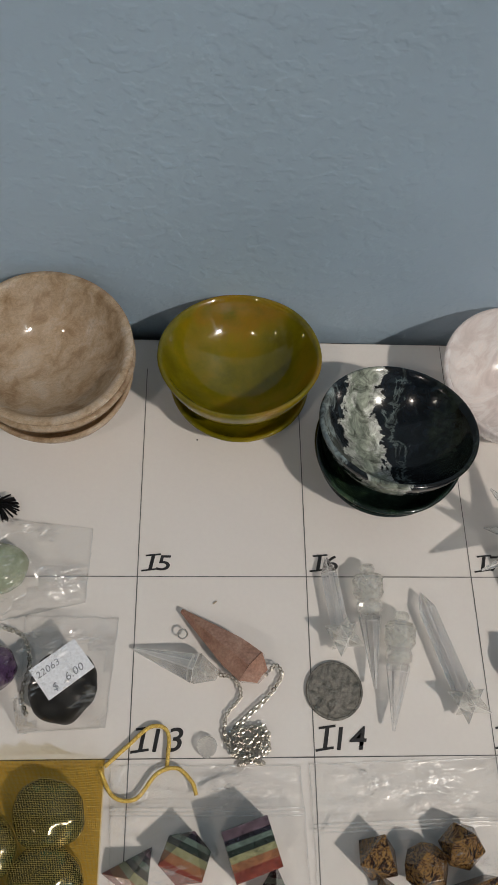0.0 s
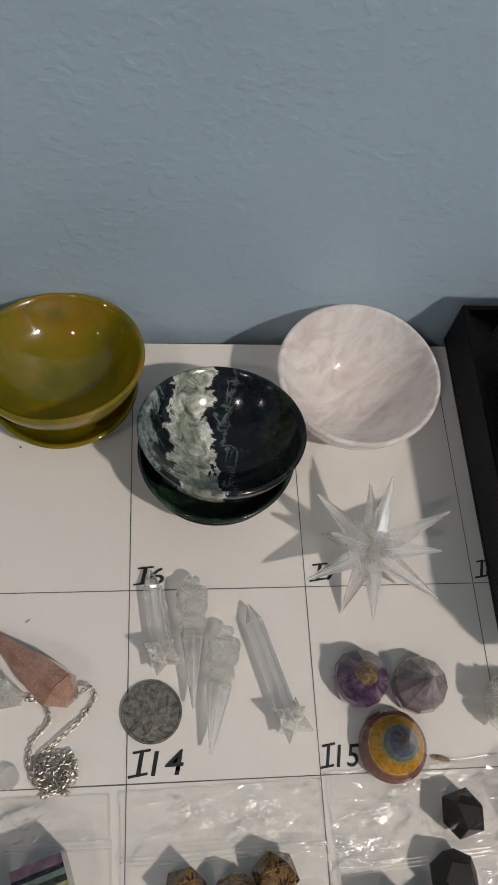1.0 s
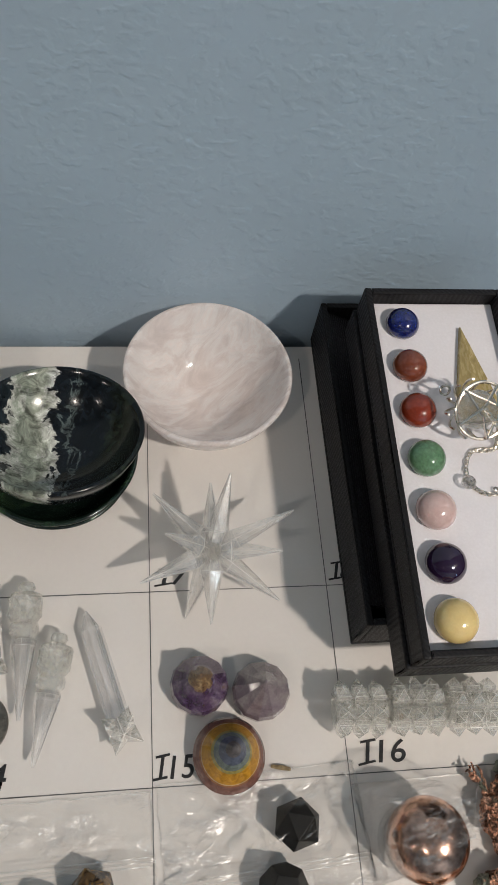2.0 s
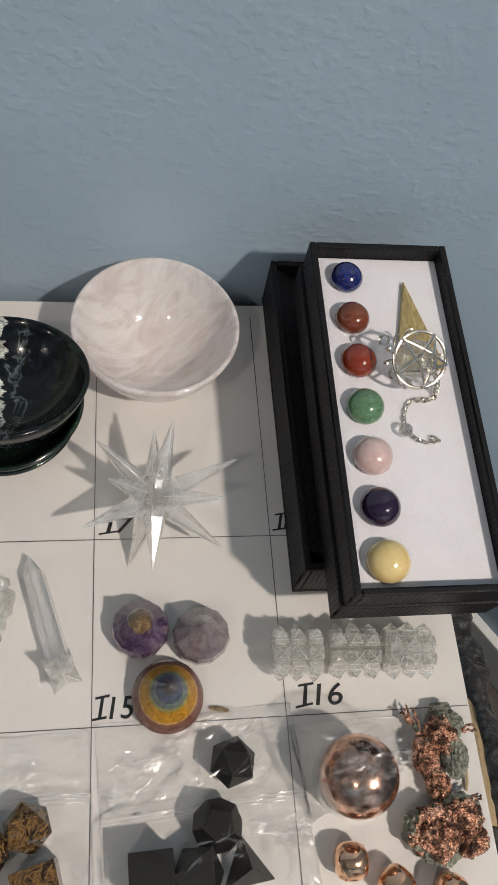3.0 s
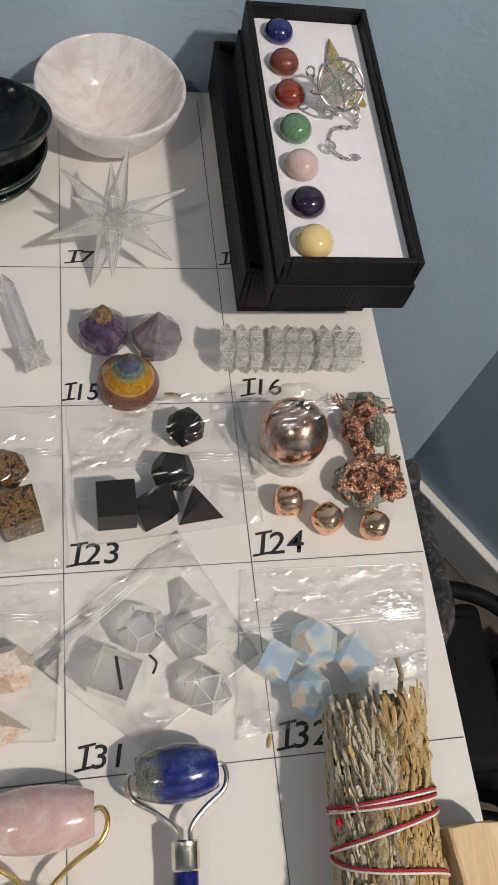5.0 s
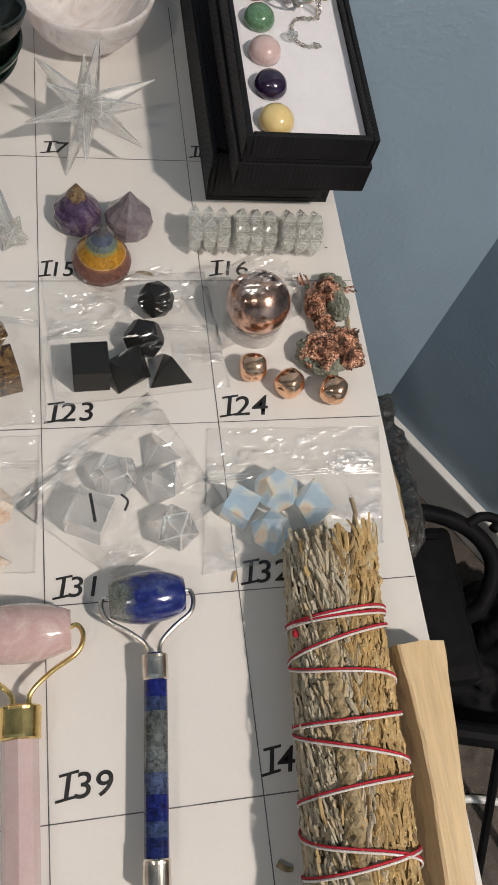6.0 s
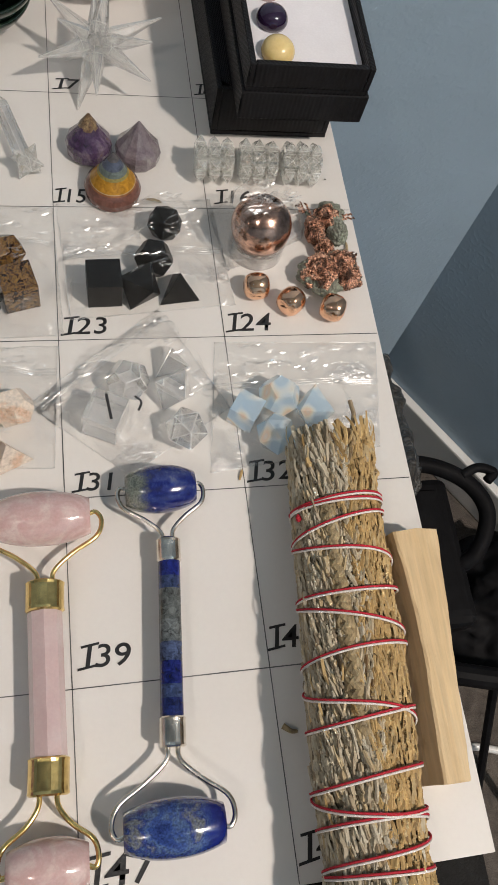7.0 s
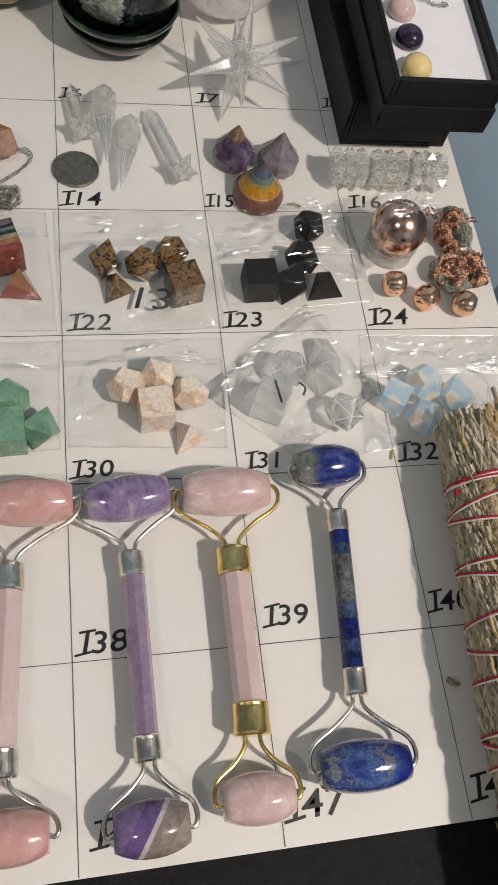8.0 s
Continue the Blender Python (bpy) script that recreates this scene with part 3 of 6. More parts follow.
FILM_FOLD = film("folded_bag_film", tint=(1.0, 1.0, 0.998), rough=0.26, crease=0.0001, scale=500, gloss=3.0, haze=0.012)
CHAKRA = [(0.0, (0.20, 0.05, 0.035)), (0.2, (0.26, 0.12, 0.06)), (0.36, (0.24, 0.24, 0.13)), (0.5, (0.02, 0.03, 0.025)), (0.62, (0.10, 0.14, 0.12)), (0.72, (0.012, 0.012, 0.02)), (0.82, (0.10, 0.07, 0.09))]
CHAKRA_CUBE = layered("chakra_layers", CHAKRA, axis=1, span=0.018, start=-0.009, wave=0.38)
CHAKRA_SLANT = layered("slanted_chakra_layers", CHAKRA, axis=1, span=0.02, start=-0.008, rot=(0.3, 0.2, 0.9))
CHAKRA_CONE = layered("chakra_cone_layers", [(0.0, (0.15, 0.07, 0.055)), (0.34, (0.24, 0.10, 0.04)), (0.37, (0.42, 0.30, 0.16)), (0.385, (0.40, 0.20, 0.02)), (0.57, (0.26, 0.22, 0.07)), (0.62, (0.12, 0.15, 0.14)), (0.72, (0.075, 0.09, 0.13)), (0.86, (0.09, 0.085, 0.09))], axis=2, span=0.027, start=0.0, wave=0.22)
SAGE_LEAF = stone("braided_dry_grass", [(0.3, (0.170, 0.119, 0.060)), (0.5, (0.289, 0.221, 0.119)), (0.7, (0.357, 0.281, 0.170))], scale=200, rough=0.8, grain=0.4, stretch=(1, 0.25, 1), bump_d=0.0003)
WOOD = stone("pale_cut_wood", [(0.3, (0.52, 0.37, 0.20)), (0.5, (0.60, 0.445, 0.255)), (0.7, (0.65, 0.50, 0.30))], scale=200, rough=0.65, stretch=(1, 0.05, 1), distortion=0.4, grain=0.10, bump_d=0.00025)
HORN = stone("olive_horn", [(0.3, (0.22, 0.17, 0.06)), (0.5, (0.38, 0.30, 0.13)), (0.7, (0.30, 0.23, 0.09))], scale=120, rough=0.25, stretch=(1, 0.3, 1))
RED_TWINE = stone("red_cotton_twine", [(0.3, (0.36, 0.008, 0.02)), (0.7, (0.50, 0.02, 0.04))], scale=900, rough=0.85, grain=0.3, grain_scale=2500, bump_d=0.0002)
WHITE_TWINE = stone("white_cotton_twine", [(0.3, (0.60, 0.55, 0.52)), (0.7, (0.78, 0.74, 0.70))], scale=900, rough=0.85, grain=0.2, grain_scale=2500, bump_d=0.0002)
def organza(name, thread, pitch=0.00062, open_share=0.72):
    """Sheer woven net: shiny threads both ways with clear holes between them."""
    mat, nt, bsdf = base_material(name)
    bsdf.inputs["Base Color"].default_value = (*thread, 1)
    bsdf.inputs["Roughness"].default_value = 0.35
    bsdf.inputs["Metallic"].default_value = 0.3
    mp = mapped(nt, (1 / pitch, 1 / pitch, 0))
    sep = nt.nodes.new("ShaderNodeSeparateXYZ")
    nt.links.new(mp.outputs[0], sep.inputs[0])
    holes = []
    for axis in (0, 1):
        fr = nt.nodes.new("ShaderNodeMath")
        fr.operation = "FRACT"
        nt.links.new(sep.outputs[axis], fr.inputs[0])
        lt = nt.nodes.new("ShaderNodeMath")
        lt.operation = "LESS_THAN"
        lt.inputs[1].default_value = open_share
        nt.links.new(fr.outputs[0], lt.inputs[0])
        holes.append(lt)
    both = nt.nodes.new("ShaderNodeMath")
    both.operation = "MULTIPLY"
    nt.links.new(holes[0].outputs[0], both.inputs[0])
    nt.links.new(holes[1].outputs[0], both.inputs[1])
    tr = node(nt, "ShaderNodeBsdfTransparent", Color=(1, 0.94, 0.76, 1))
    mix = nt.nodes.new("ShaderNodeMixShader")
    nt.links.new(both.outputs[0], mix.inputs[0])
    nt.links.new(bsdf.outputs[0], mix.inputs[1])
    nt.links.new(tr.outputs[0], mix.inputs[2])
    nt.links.new(mix.outputs[0], nt.nodes["Material Output"].inputs["Surface"])
    return mat


GOLD_ORGANZA = organza("gold_organza", (0.60, 0.42, 0.09), 0.0006, 0.92)
GOLD_LINING = organza("gold_organza_doubled", (0.66, 0.47, 0.10), 0.0005, 0.80)
GOLD_CORD = stone("gold_cord", [(0.3, (0.42, 0.26, 0.03)), (0.7, (0.75, 0.55, 0.14))], scale=900, rough=0.45, grain=0.4, grain_scale=2500, bump_d=0.0003)
LABEL_PAPER = stone("white_label_paper", [(0.3, (0.72, 0.75, 0.80)), (0.7, (0.80, 0.82, 0.86))], scale=60, rough=0.7)
BLACK_METAL = stone("matt_black_metal", [(0.3, (0.004, 0.004, 0.005)), (0.7, (0.009, 0.009, 0.010))], scale=50, rough=0.6)


for black, level in ((TABLE, 0.12), (BLACK_METAL, 0.08), (BLACKBOX, 0.3)):
    dull(black, level)


def sage_material(name, stops):
    """Dried leaf whose colour differs from piece to piece: grey-green, straw, tan."""
    mat, nt, bsdf = base_material(name)
    mp = mapped(nt, (1, 0.2, 1))
    rnd = nt.nodes.new("ShaderNodeObjectInfo")
    geo = nt.nodes.new("ShaderNodeNewGeometry")
    add = nt.nodes.new("ShaderNodeMath")
    add.operation = "ADD"
    nt.links.new(rnd.outputs["Random"], add.inputs[0])
    nt.links.new(geo.outputs["Random Per Island"], add.inputs[1])
    fr = nt.nodes.new("ShaderNodeMath")
    fr.operation = "FRACT"
    nt.links.new(add.outputs[0], fr.inputs[0])
    r = ramp_node(nt, stops)
    nt.links.new(fr.outputs[0], r.inputs[0])
    n1 = node(nt, "ShaderNodeTexNoise", Scale=500, Detail=6, Roughness=0.7)
    nt.links.new(mp.outputs[0], n1.inputs["Vector"])
    g = node(nt, "ShaderNodeMapRange", From_Min=0.3, From_Max=0.7, To_Min=0.6, To_Max=1.25)
    nt.links.new(n1.outputs["Fac"], g.inputs[0])
    mx = nt.nodes.new("ShaderNodeMix")
    mx.data_type, mx.blend_type = "RGBA", "MULTIPLY"
    mx.inputs[0].default_value = 1
    nt.links.new(r.outputs[0], mx.inputs[6])
    nt.links.new(g.outputs[0], mx.inputs[7])
    nt.links.new(mx.outputs[2], bsdf.inputs["Base Color"])
    bsdf.inputs["Roughness"].default_value = 0.75
    bump(nt, bsdf, n1.outputs["Fac"], 0.0003)
    return mat


SAGE = sage_material("dried_grey_sage", [(0.0, (0.20, 0.155, 0.10)), (0.2, (0.42, 0.36, 0.255)), (0.45, (0.50, 0.45, 0.35)), (0.65, (0.44, 0.335, 0.185)), (0.85, (0.52, 0.465, 0.36)), (1.0, (0.26, 0.185, 0.10))])
SAGE_TAN = sage_material("dried_straw_sage", [(0.0, (0.24, 0.15, 0.055)), (0.2, (0.46, 0.31, 0.125)), (0.5, (0.55, 0.385, 0.175)), (0.75, (0.42, 0.275, 0.11)), (0.9, (0.50, 0.385, 0.21)), (1.0, (0.17, 0.10, 0.04))])
# core coloured darker than the leaves so the gaps between them look dark
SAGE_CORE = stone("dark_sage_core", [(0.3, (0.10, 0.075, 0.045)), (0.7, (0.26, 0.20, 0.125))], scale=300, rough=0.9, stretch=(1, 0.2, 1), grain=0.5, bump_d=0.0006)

# ---- setting ----
EYE0 = pose(0, 0, 0)


def structure(name, bm, material, label, category):
    return solid(name, bm, material, EYE0, label, category, kind="structure")


WALL_Y, CORNER_X = 0.132, 0.245
structure("wall_north", box_bm(-4.6, CORNER_X + 0.3, WALL_Y, WALL_Y + 0.1, FLOOR_Z - 0.05, CEIL_Z + 0.05), WALL, "blue orange-peel textured wall behind the table", "wall")
side = box_bm(0, 3.6, 0, 0.1, FLOOR_Z - 0.05, CEIL_Z + 0.05)
SIDE_POSE = pose(CORNER_X, WALL_Y, 0, 0, 0, -56)
solid("wall_east", side, WALL, SIDE_POSE, "blue orange-peel textured wall meeting the back wall at a corner", "wall", kind="structure")
structure("wall_west", box_bm(-4.7, -4.6, -2.9, WALL_Y + 0.1, FLOOR_Z - 0.05, CEIL_Z + 0.05), WALL, "plain blue painted side wall", "wall")
structure("wall_south", box_bm(-4.7, 2.9, -2.9, -2.8, FLOOR_Z - 0.05, CEIL_Z + 0.05), WALL, "plain blue painted wall across the room", "wall")
structure("floor", box_bm(-4.7, 2.9, -2.9, WALL_Y, FLOOR_Z - 0.05, FLOOR_Z), FLOOR, "grey-brown floor in shadow under the table", "floor")
structure("ceiling", box_bm(-4.7, 2.9, -2.9, WALL_Y + 0.1, CEIL_Z, CEIL_Z + 0.05), CEIL, "plain white ceiling", "ceiling")
solid("baseboard", box_bm(0.012, 3.5, -0.012, 0, FLOOR_Z, FLOOR_Z + 0.075, 0.003), TRIM, SIDE_POSE, "white painted baseboard along the blue wall", "baseboard", kind="structure")

for lx, ly, watts, lens_r in LAMPS:
    fitting = thing("ceiling_light", "round recessed white ceiling downlight, switched on", "ceiling light", pose(lx, ly, CEIL_Z), group="ceiling downlights")
    part("rim", lathe_bm([(lens_r + 0.004, -0.001), (lens_r + 0.004, -0.008), (lens_r + 0.02, -0.006), (lens_r + 0.022, 0.0)], 32), TRIM, fitting, smooth=True)
    lamp = bpy.data.lights.new("downlight", "AREA")
    lamp.shape, lamp.size, lamp.energy, lamp.color = "DISK", lens_r * 2, watts, (1.0, 0.885, 0.785)
    lamp_ob = new("downlight", lamp)
    lamp_ob.parent = fitting
    lamp_ob.matrix_basis = pose(0, 0, -0.01)

# table, with a black cloth over it
table = thing("table", "black cloth covered table standing against the blue wall", "table")
part("tabletop", box_bm(-1.15, -0.0015, -0.47, WALL_Y - 0.002, TABLE_Z - 0.03, TABLE_Z, 0.003), TABLE, table)
for lx in (-1.1, -0.06):
    for ly in (-0.43, 0.08):
        part("leg", box_bm(lx - 0.02, lx + 0.02, ly - 0.02, ly + 0.02, FLOOR_Z, TABLE_Z - 0.03, 0.003), BLACK_METAL, table)

# white board ruled into squares of three inches, with numbers written by hand
CELL = 0.0762
board = thing("display_board", "white foam display board ruled with thin black squares and handwritten numbers", "display board")
part("panel", box_bm(-8 * CELL, 0.0005, -5 * CELL, 0.1255, TABLE_Z + 0.0002, 0.0, 0.0004), BOARD, board)


def ribbon(x0, y0, x1, y1, width, z=0.00012):
    d = Vector((x1 - x0, y1 - y0, 0)).normalized()
    n = Vector((-d.y, d.x, 0)) * width / 2
    bm = bmesh.new()
    steps = 24
    left, right = [], []
    for i in range(steps + 1):
        t = i / steps
        p = Vector((x0 + (x1 - x0) * t, y0 + (y1 - y0) * t, z))
        k = 1 + 0.35 * noise.noise((x0 * 50, y0 * 50, t * 9))
        left.append(bm.verts.new(p + n * k))
        right.append(bm.verts.new(p - n * k))
    for i in range(steps):
        bm.faces.new((left[i], right[i], right[i + 1], left[i + 1]))
    return bm


for i in range(1, 8):
    top = {4: 0.108, 7: 0.118}.get(8 - i, 0.1245)
    part("ruled_line", ribbon(-i * CELL, -5 * CELL + 0.0005, -i * CELL, top, 0.00042), PENCIL, board)
for j in range(0, 5):
    part("ruled_line", ribbon(-8 * CELL + 0.0005, -j * CELL, -0.0003, -j * CELL, 0.00042), PENCIL, board)


def handwriting(text, x, y, height, turn=0.0, ink=INK, parent=board, z=0.0002, weight=0.010, width=1.0):
    """A number in the built-in font, slanted and thick like a marker; every capital I gets its two bars."""
    cu = bpy.data.curves.new("handwritten_number", "FONT")
    cu.body, cu.size, cu.shear, cu.offset, cu.space_character = text, height * 1.42, 0.16, height * weight, 1.04
    tmp = new("handwritten_number", cu)
    bpy.context.view_layer.update()
    me = bpy.data.meshes.new_from_object(tmp.evaluated_get(bpy.context.evaluated_depsgraph_get()))
    bpy.data.objects.remove(tmp)
    bm = bmesh.new()
    bm.from_mesh(me)
    bpy.data.meshes.remove(me)
    if text[0] == "I":
        first = height * 0.17
        for zc, w, s in ((0.02, 0.36, 0.06), (0.98, 0.34, 0.05)):
            cx = first + 0.16 * zc * height
            a = [bm.verts.new((cx - w * height, zc * height - 0.05 * height - s * height, 0)), bm.verts.new((cx + w * height, zc * height - 0.05 * height + s * height, 0)),
                 bm.verts.new((cx + w * height, zc * height + 0.06 * height + s * height, 0)), bm.verts.new((cx - w * height, zc * height + 0.06 * height - s * height, 0))]
            for v in a:
                v.co.z = 0.00005
            bm.faces.new(a)
    for v in bm.verts:
        v.co.x *= width
        wob = noise.noise((v.co.x * 120 + x * 300, v.co.y * 120 + y * 300, 3.1))
        v.co.x += wob * height * 0.05
        v.co.y += wob * height * 0.05
    return part("handwritten_number", bm, ink, parent, m=pose(x, y, z, 0, 0, turn))


def cell_text(text, col, row, dx=0.0035, dy=0.0028, h=0.0088, turn=0.0, width=1.15):
    handwriting(text, (col - 9) * CELL + dx, -(row - 1) * CELL + dy, h, turn, width=width)


cell_text("I5", 5, 1, width=1.4, h=0.0073)
cell_text("I6", 6, 1, width=1.4, h=0.0073)
cell_text("I7", 7, 1, width=1.4, dx=0.004, h=0.0073)
cell_text("I8", 8, 1, dx=0.003, h=0.0073)
cell_text("I13", 5, 2, dx=0.0025, h=0.0091)
cell_text("I14", 6, 2, dx=0.0025, h=0.0091)
cell_text("I15", 7, 2, dx=0.0015, width=0.95, h=0.0084)
cell_text("I16", 8, 2, dx=0.006, dy=0.0035, h=0.0084)
cell_text("I22", 6, 3, dx=0.004, h=0.0091)
cell_text("I23", 7, 3, dx=0.003, dy=0.003, h=0.0091)
cell_text("I24", 8, 3, dx=0.003, dy=0.003, h=0.0095)
cell_text("I30", 6, 4, dx=0.003, h=0.0081)
cell_text("I31", 7, 4, dx=0.0045, h=0.0081)
cell_text("I32", 8, 4, dx=0.003, h=0.0091)
cell_text("I38", 6, 5, dx=0.003, h=0.0089)
cell_text("I39", 7, 5, dx=0.004, dy=0.007, h=0.0087)
cell_text("I40", 8, 5, dx=0.002, dy=0.007, h=0.0089)
cell_text("I46", 6, 6, dx=0.006, dy=0.009, h=0.0089)
cell_text("I47", 7, 6, dx=0.003, dy=0.009, h=0.0105)
cell_text("I48", 8, 6, dx=0.003, dy=0.007, h=0.0095)

# ---- bowls ----
def bowl_mesh(radius, height, foot=0.30, thick=0.0024, seed=0):
    """A turned bowl with a round, cup-like wall, a small foot and a rounded lip."""
    steep = radians(66)
    outer, inner = [], []
    n = 18
    for i in range(n + 1):
        t = steep * i / n
        outer.append((radius * (foot + (1 - foot) * math.sin(t) / math.sin(steep)), height * (1 - math.cos(t)) / (1 - math.cos(steep))))
    ri = radius - thick
    for i in range(n + 1):
        t = steep * (1 - i / n)
        inner.append((ri * math.sin(t) / math.sin(steep), thick + (height - thick) * (1 - math.cos(t)) / (1 - math.cos(steep))))
    inner[-1] = (0, thick)
    prof = [(0, 0.001), (foot * radius * 0.9, 0.0)] + outer + [(radius - 0.0003, height + 0.0006), (radius - thick * 0.5, height + 0.0010), (radius - thick * 0.85, height + 0.0006)] + inner[1:]
    return lathe_bm(prof, 96, 0.012, seed)


def bowl(x, y, z, radius, height, material, label, tilt=(0, 0), spin=0, seed=0, group="stone bowls", thick=0.0024):
    return solid("stone_bowl", bowl_mesh(radius, height, thick=thick, seed=seed), material, pose(x, y, z, tilt[0], tilt[1], spin), label, "bowl", group, smooth=True)


bowl(-0.3455, 0.0900, 0.0003, 0.0365, 0.026, CHAMPAGNE, "champagne quartz bowl at the bottom of a nested stack", seed=1, spin=40)
bowl(-0.3452, 0.0912, 0.0115, 0.0380, 0.026, CHAMPAGNE, "champagne quartz bowl in the middle of a nested stack", seed=2, spin=130, thick=0.004)
bowl(-0.3468, 0.0915, 0.0222, 0.0380, 0.027, CHAMPAGNE, "veined champagne quartz bowl on top of a nested stack", tilt=(-5, 0), seed=3, spin=220, thick=0.004)
bowl(-0.2590, 0.0925, 0.0003, 0.0335, 0.0170, YELLOW, "olive yellow agate bowl under another", seed=4, spin=50)
bowl(-0.2590, 0.0905, 0.0105, 0.0380, 0.027, YELLOW, "glossy olive yellow agate bowl nested in another", tilt=(-10, 0), seed=5, spin=10)
bowl(-0.1910, 0.0550, 0.0003, 0.0318, 0.0150, MOSS_DARK, "dark green moss agate bowl under another", seed=6, spin=20)
bowl(-0.1908, 0.0555, 0.0062, 0.0345, 0.0180, MOSS_DARK, "dark green moss agate bowl in the middle of a stack", seed=16, spin=120)
bowl(-0.1900, 0.0525, 0.0150, 0.0358, 0.025, MOSS, "black and white moss agate bowl nested on a stack", tilt=(-14, 2), seed=7)
bowl(-0.1250, 0.0905, 0.0003, 0.0378, 0.031, ROSE_BOWL, "pale rose quartz bowl with white veils", seed=8, spin=30)

# ---- clear quartz things ----
# pale chamfer strips stand in for bright refracted lines along crystal edges
EDGE_GLINT = veiled("painted_edge_glint", [(0.3, (0.93, 0.93, 0.91)), (0.7, (0.98, 0.98, 0.97))], scale=200, through_light=0.5, clear=(0.1, 0.3), fleck=0.02, gloss=3.0)


def glint_edges(bm, width):
    """Chamfers the edges narrowly; faces take the second material, which paints refracted edge light."""
    for f in bm.faces:
        f.material_index = 0
    cut = bmesh.ops.bevel(bm, geom=bm.edges[:], offset=width, segments=1, profile=0.5, affect="EDGES", clamp_overlap=True)
    for f in cut["faces"]:
        f.material_index = 1
    return bm


def spike(bm, a, b, r0, r1=0.0003, sides=6):
    a, b = Vector(a), Vector(b)
    d = (b - a).normalized()
    u = d.orthogonal().normalized()
    v = d.cross(u)
    ra = [bm.verts.new(a + r0 * (math.cos(2 * math.pi * k / sides) * u + math.sin(2 * math.pi * k / sides) * v)) for k in range(sides)]
    rb = [bm.verts.new(b + r1 * (math.cos(2 * math.pi * k / sides) * u + math.sin(2 * math.pi * k / sides) * v)) for k in range(sides)]
    for k in range(sides):
        j = (k + 1) % sides
        bm.faces.new((ra[k], ra[j], rb[j], rb[k]))
    bm.faces.new(ra[::-1])
    bm.faces.new(rb)


def crystal_bar(bm, a, b, r, tip_len, sides=6, swell=0.92):
    """A six-sided crystal from a to a pointed end at b."""
    a, b = Vector(a), Vector(b)
    d = (b - a).normalized()
    u = d.orthogonal().normalized()
    v = d.cross(u)
    rings = []
    for p, rr in ((a, r), (b - d * tip_len, r * swell), (b, r * 0.12)):
        rings.append([bm.verts.new(p + rr * (math.cos(2 * math.pi * k / sides) * u + math.sin(2 * math.pi * k / sides) * v)) for k in range(sides)])
    for q, w in zip(rings, rings[1:]):
        for k in range(sides):
            j = (k + 1) % sides
            bm.faces.new((q[k], q[j], w[j], w[k]))
    bm.faces.new(rings[0][::-1])
    bm.faces.new(rings[-1])


STAR = Vector((-0.127, 0.0085, 0.0245))
star = thing("crystal_star", "twelve-pointed clear quartz star standing on its points", "crystal star", pose(*STAR))
core = bmesh.new()
bmesh.ops.create_icosphere(core, subdivisions=1, radius=0.0062)
part("core", core, QUARTZ_ICY, star)
for tip in ((-0.1195, 0.0345, 0.0430), (-0.0931, 0.0230, 0.0300), (-0.1007, -0.0117, 0.0200), (-0.1284, -0.0194, 0.0170), (-0.1562, -0.0040, 0.0250), (-0.1505, 0.0301, 0.0340),
            (-0.1270, 0.0350, 0.0330), (-0.0990, 0.0060, 0.0290), (-0.1380, -0.0120, 0.0002), (-0.1080, 0.0240, 0.0002), (-0.1430, 0.0240, 0.0002), (-0.1460, 0.0130, 0.0340)):
    away = (Vector(tip) - STAR)
    sp = bmesh.new()
    crystal_bar(sp, away.normalized() * 0.0035, away, 0.0036, away.length * 0.72, swell=1.32)
    glint_edges(sp, 0.00011)
    part("point", sp, QUARTZ, star).data.materials.append(EDGE_GLINT)


def merkaba_bm(r, turn=0):
    """Two crossed tetrahedra with raised points."""
    bm = bmesh.new()
    m = Matrix.Rotation(turn, 3, "Z") @ Matrix.Rotation(0.5, 3, "X")
    corners = [Vector((x, y, z)) for x in (-1, 1) for y in (-1, 1) for z in (-1, 1)]
    faces = [Vector(v) for v in ((1, 0, 0), (-1, 0, 0), (0, 1, 0), (0, -1, 0), (0, 0, 1), (0, 0, -1))]
    fv = [bm.verts.new(m @ (f * r * 0.52)) for f in faces]
    for c in corners:
        cv = bm.verts.new(m @ (c.normalized() * r))
        near = [fv[i] for i, f in enumerate(faces) if f.dot(c) > 0.5]
        for i in range(3):
            bm.faces.new((cv, near[i], near[(i + 1) % 3]))
    bmesh.ops.recalc_face_normals(bm, faces=bm.faces)
    return bm


def star_wand(tip, star_at, r, label):
    w = thing("star_wand", label, "crystal wand", group="small quartz wands")
    bm = bmesh.new()
    a, b = Vector((*star_at, r * 1.02)), Vector((*tip, r * 1.02))
    crystal_bar(bm, a, b, r, 0.008)
    glint_edges(bm, 0.00012)
    part("shaft", bm, GLASSY, w).data.materials.append(EDGE_GLINT)
    part("star_head", glint_edges(merkaba_bm(0.0100, 0.4), 0.00012), QUARTZ_ICY, w, m=pose(star_at[0], star_at[1], 0.0088)).data.materials.append(EDGE_GLINT)
    return w


star_wand((-0.2199, 0.0080), (-0.2146, -0.0285), 0.0045, "small clear quartz wand with a carved star end")
star_wand((-0.1785, -0.0085), (-0.1635, -0.0560), 0.0048, "longer clear quartz wand with a carved star end")


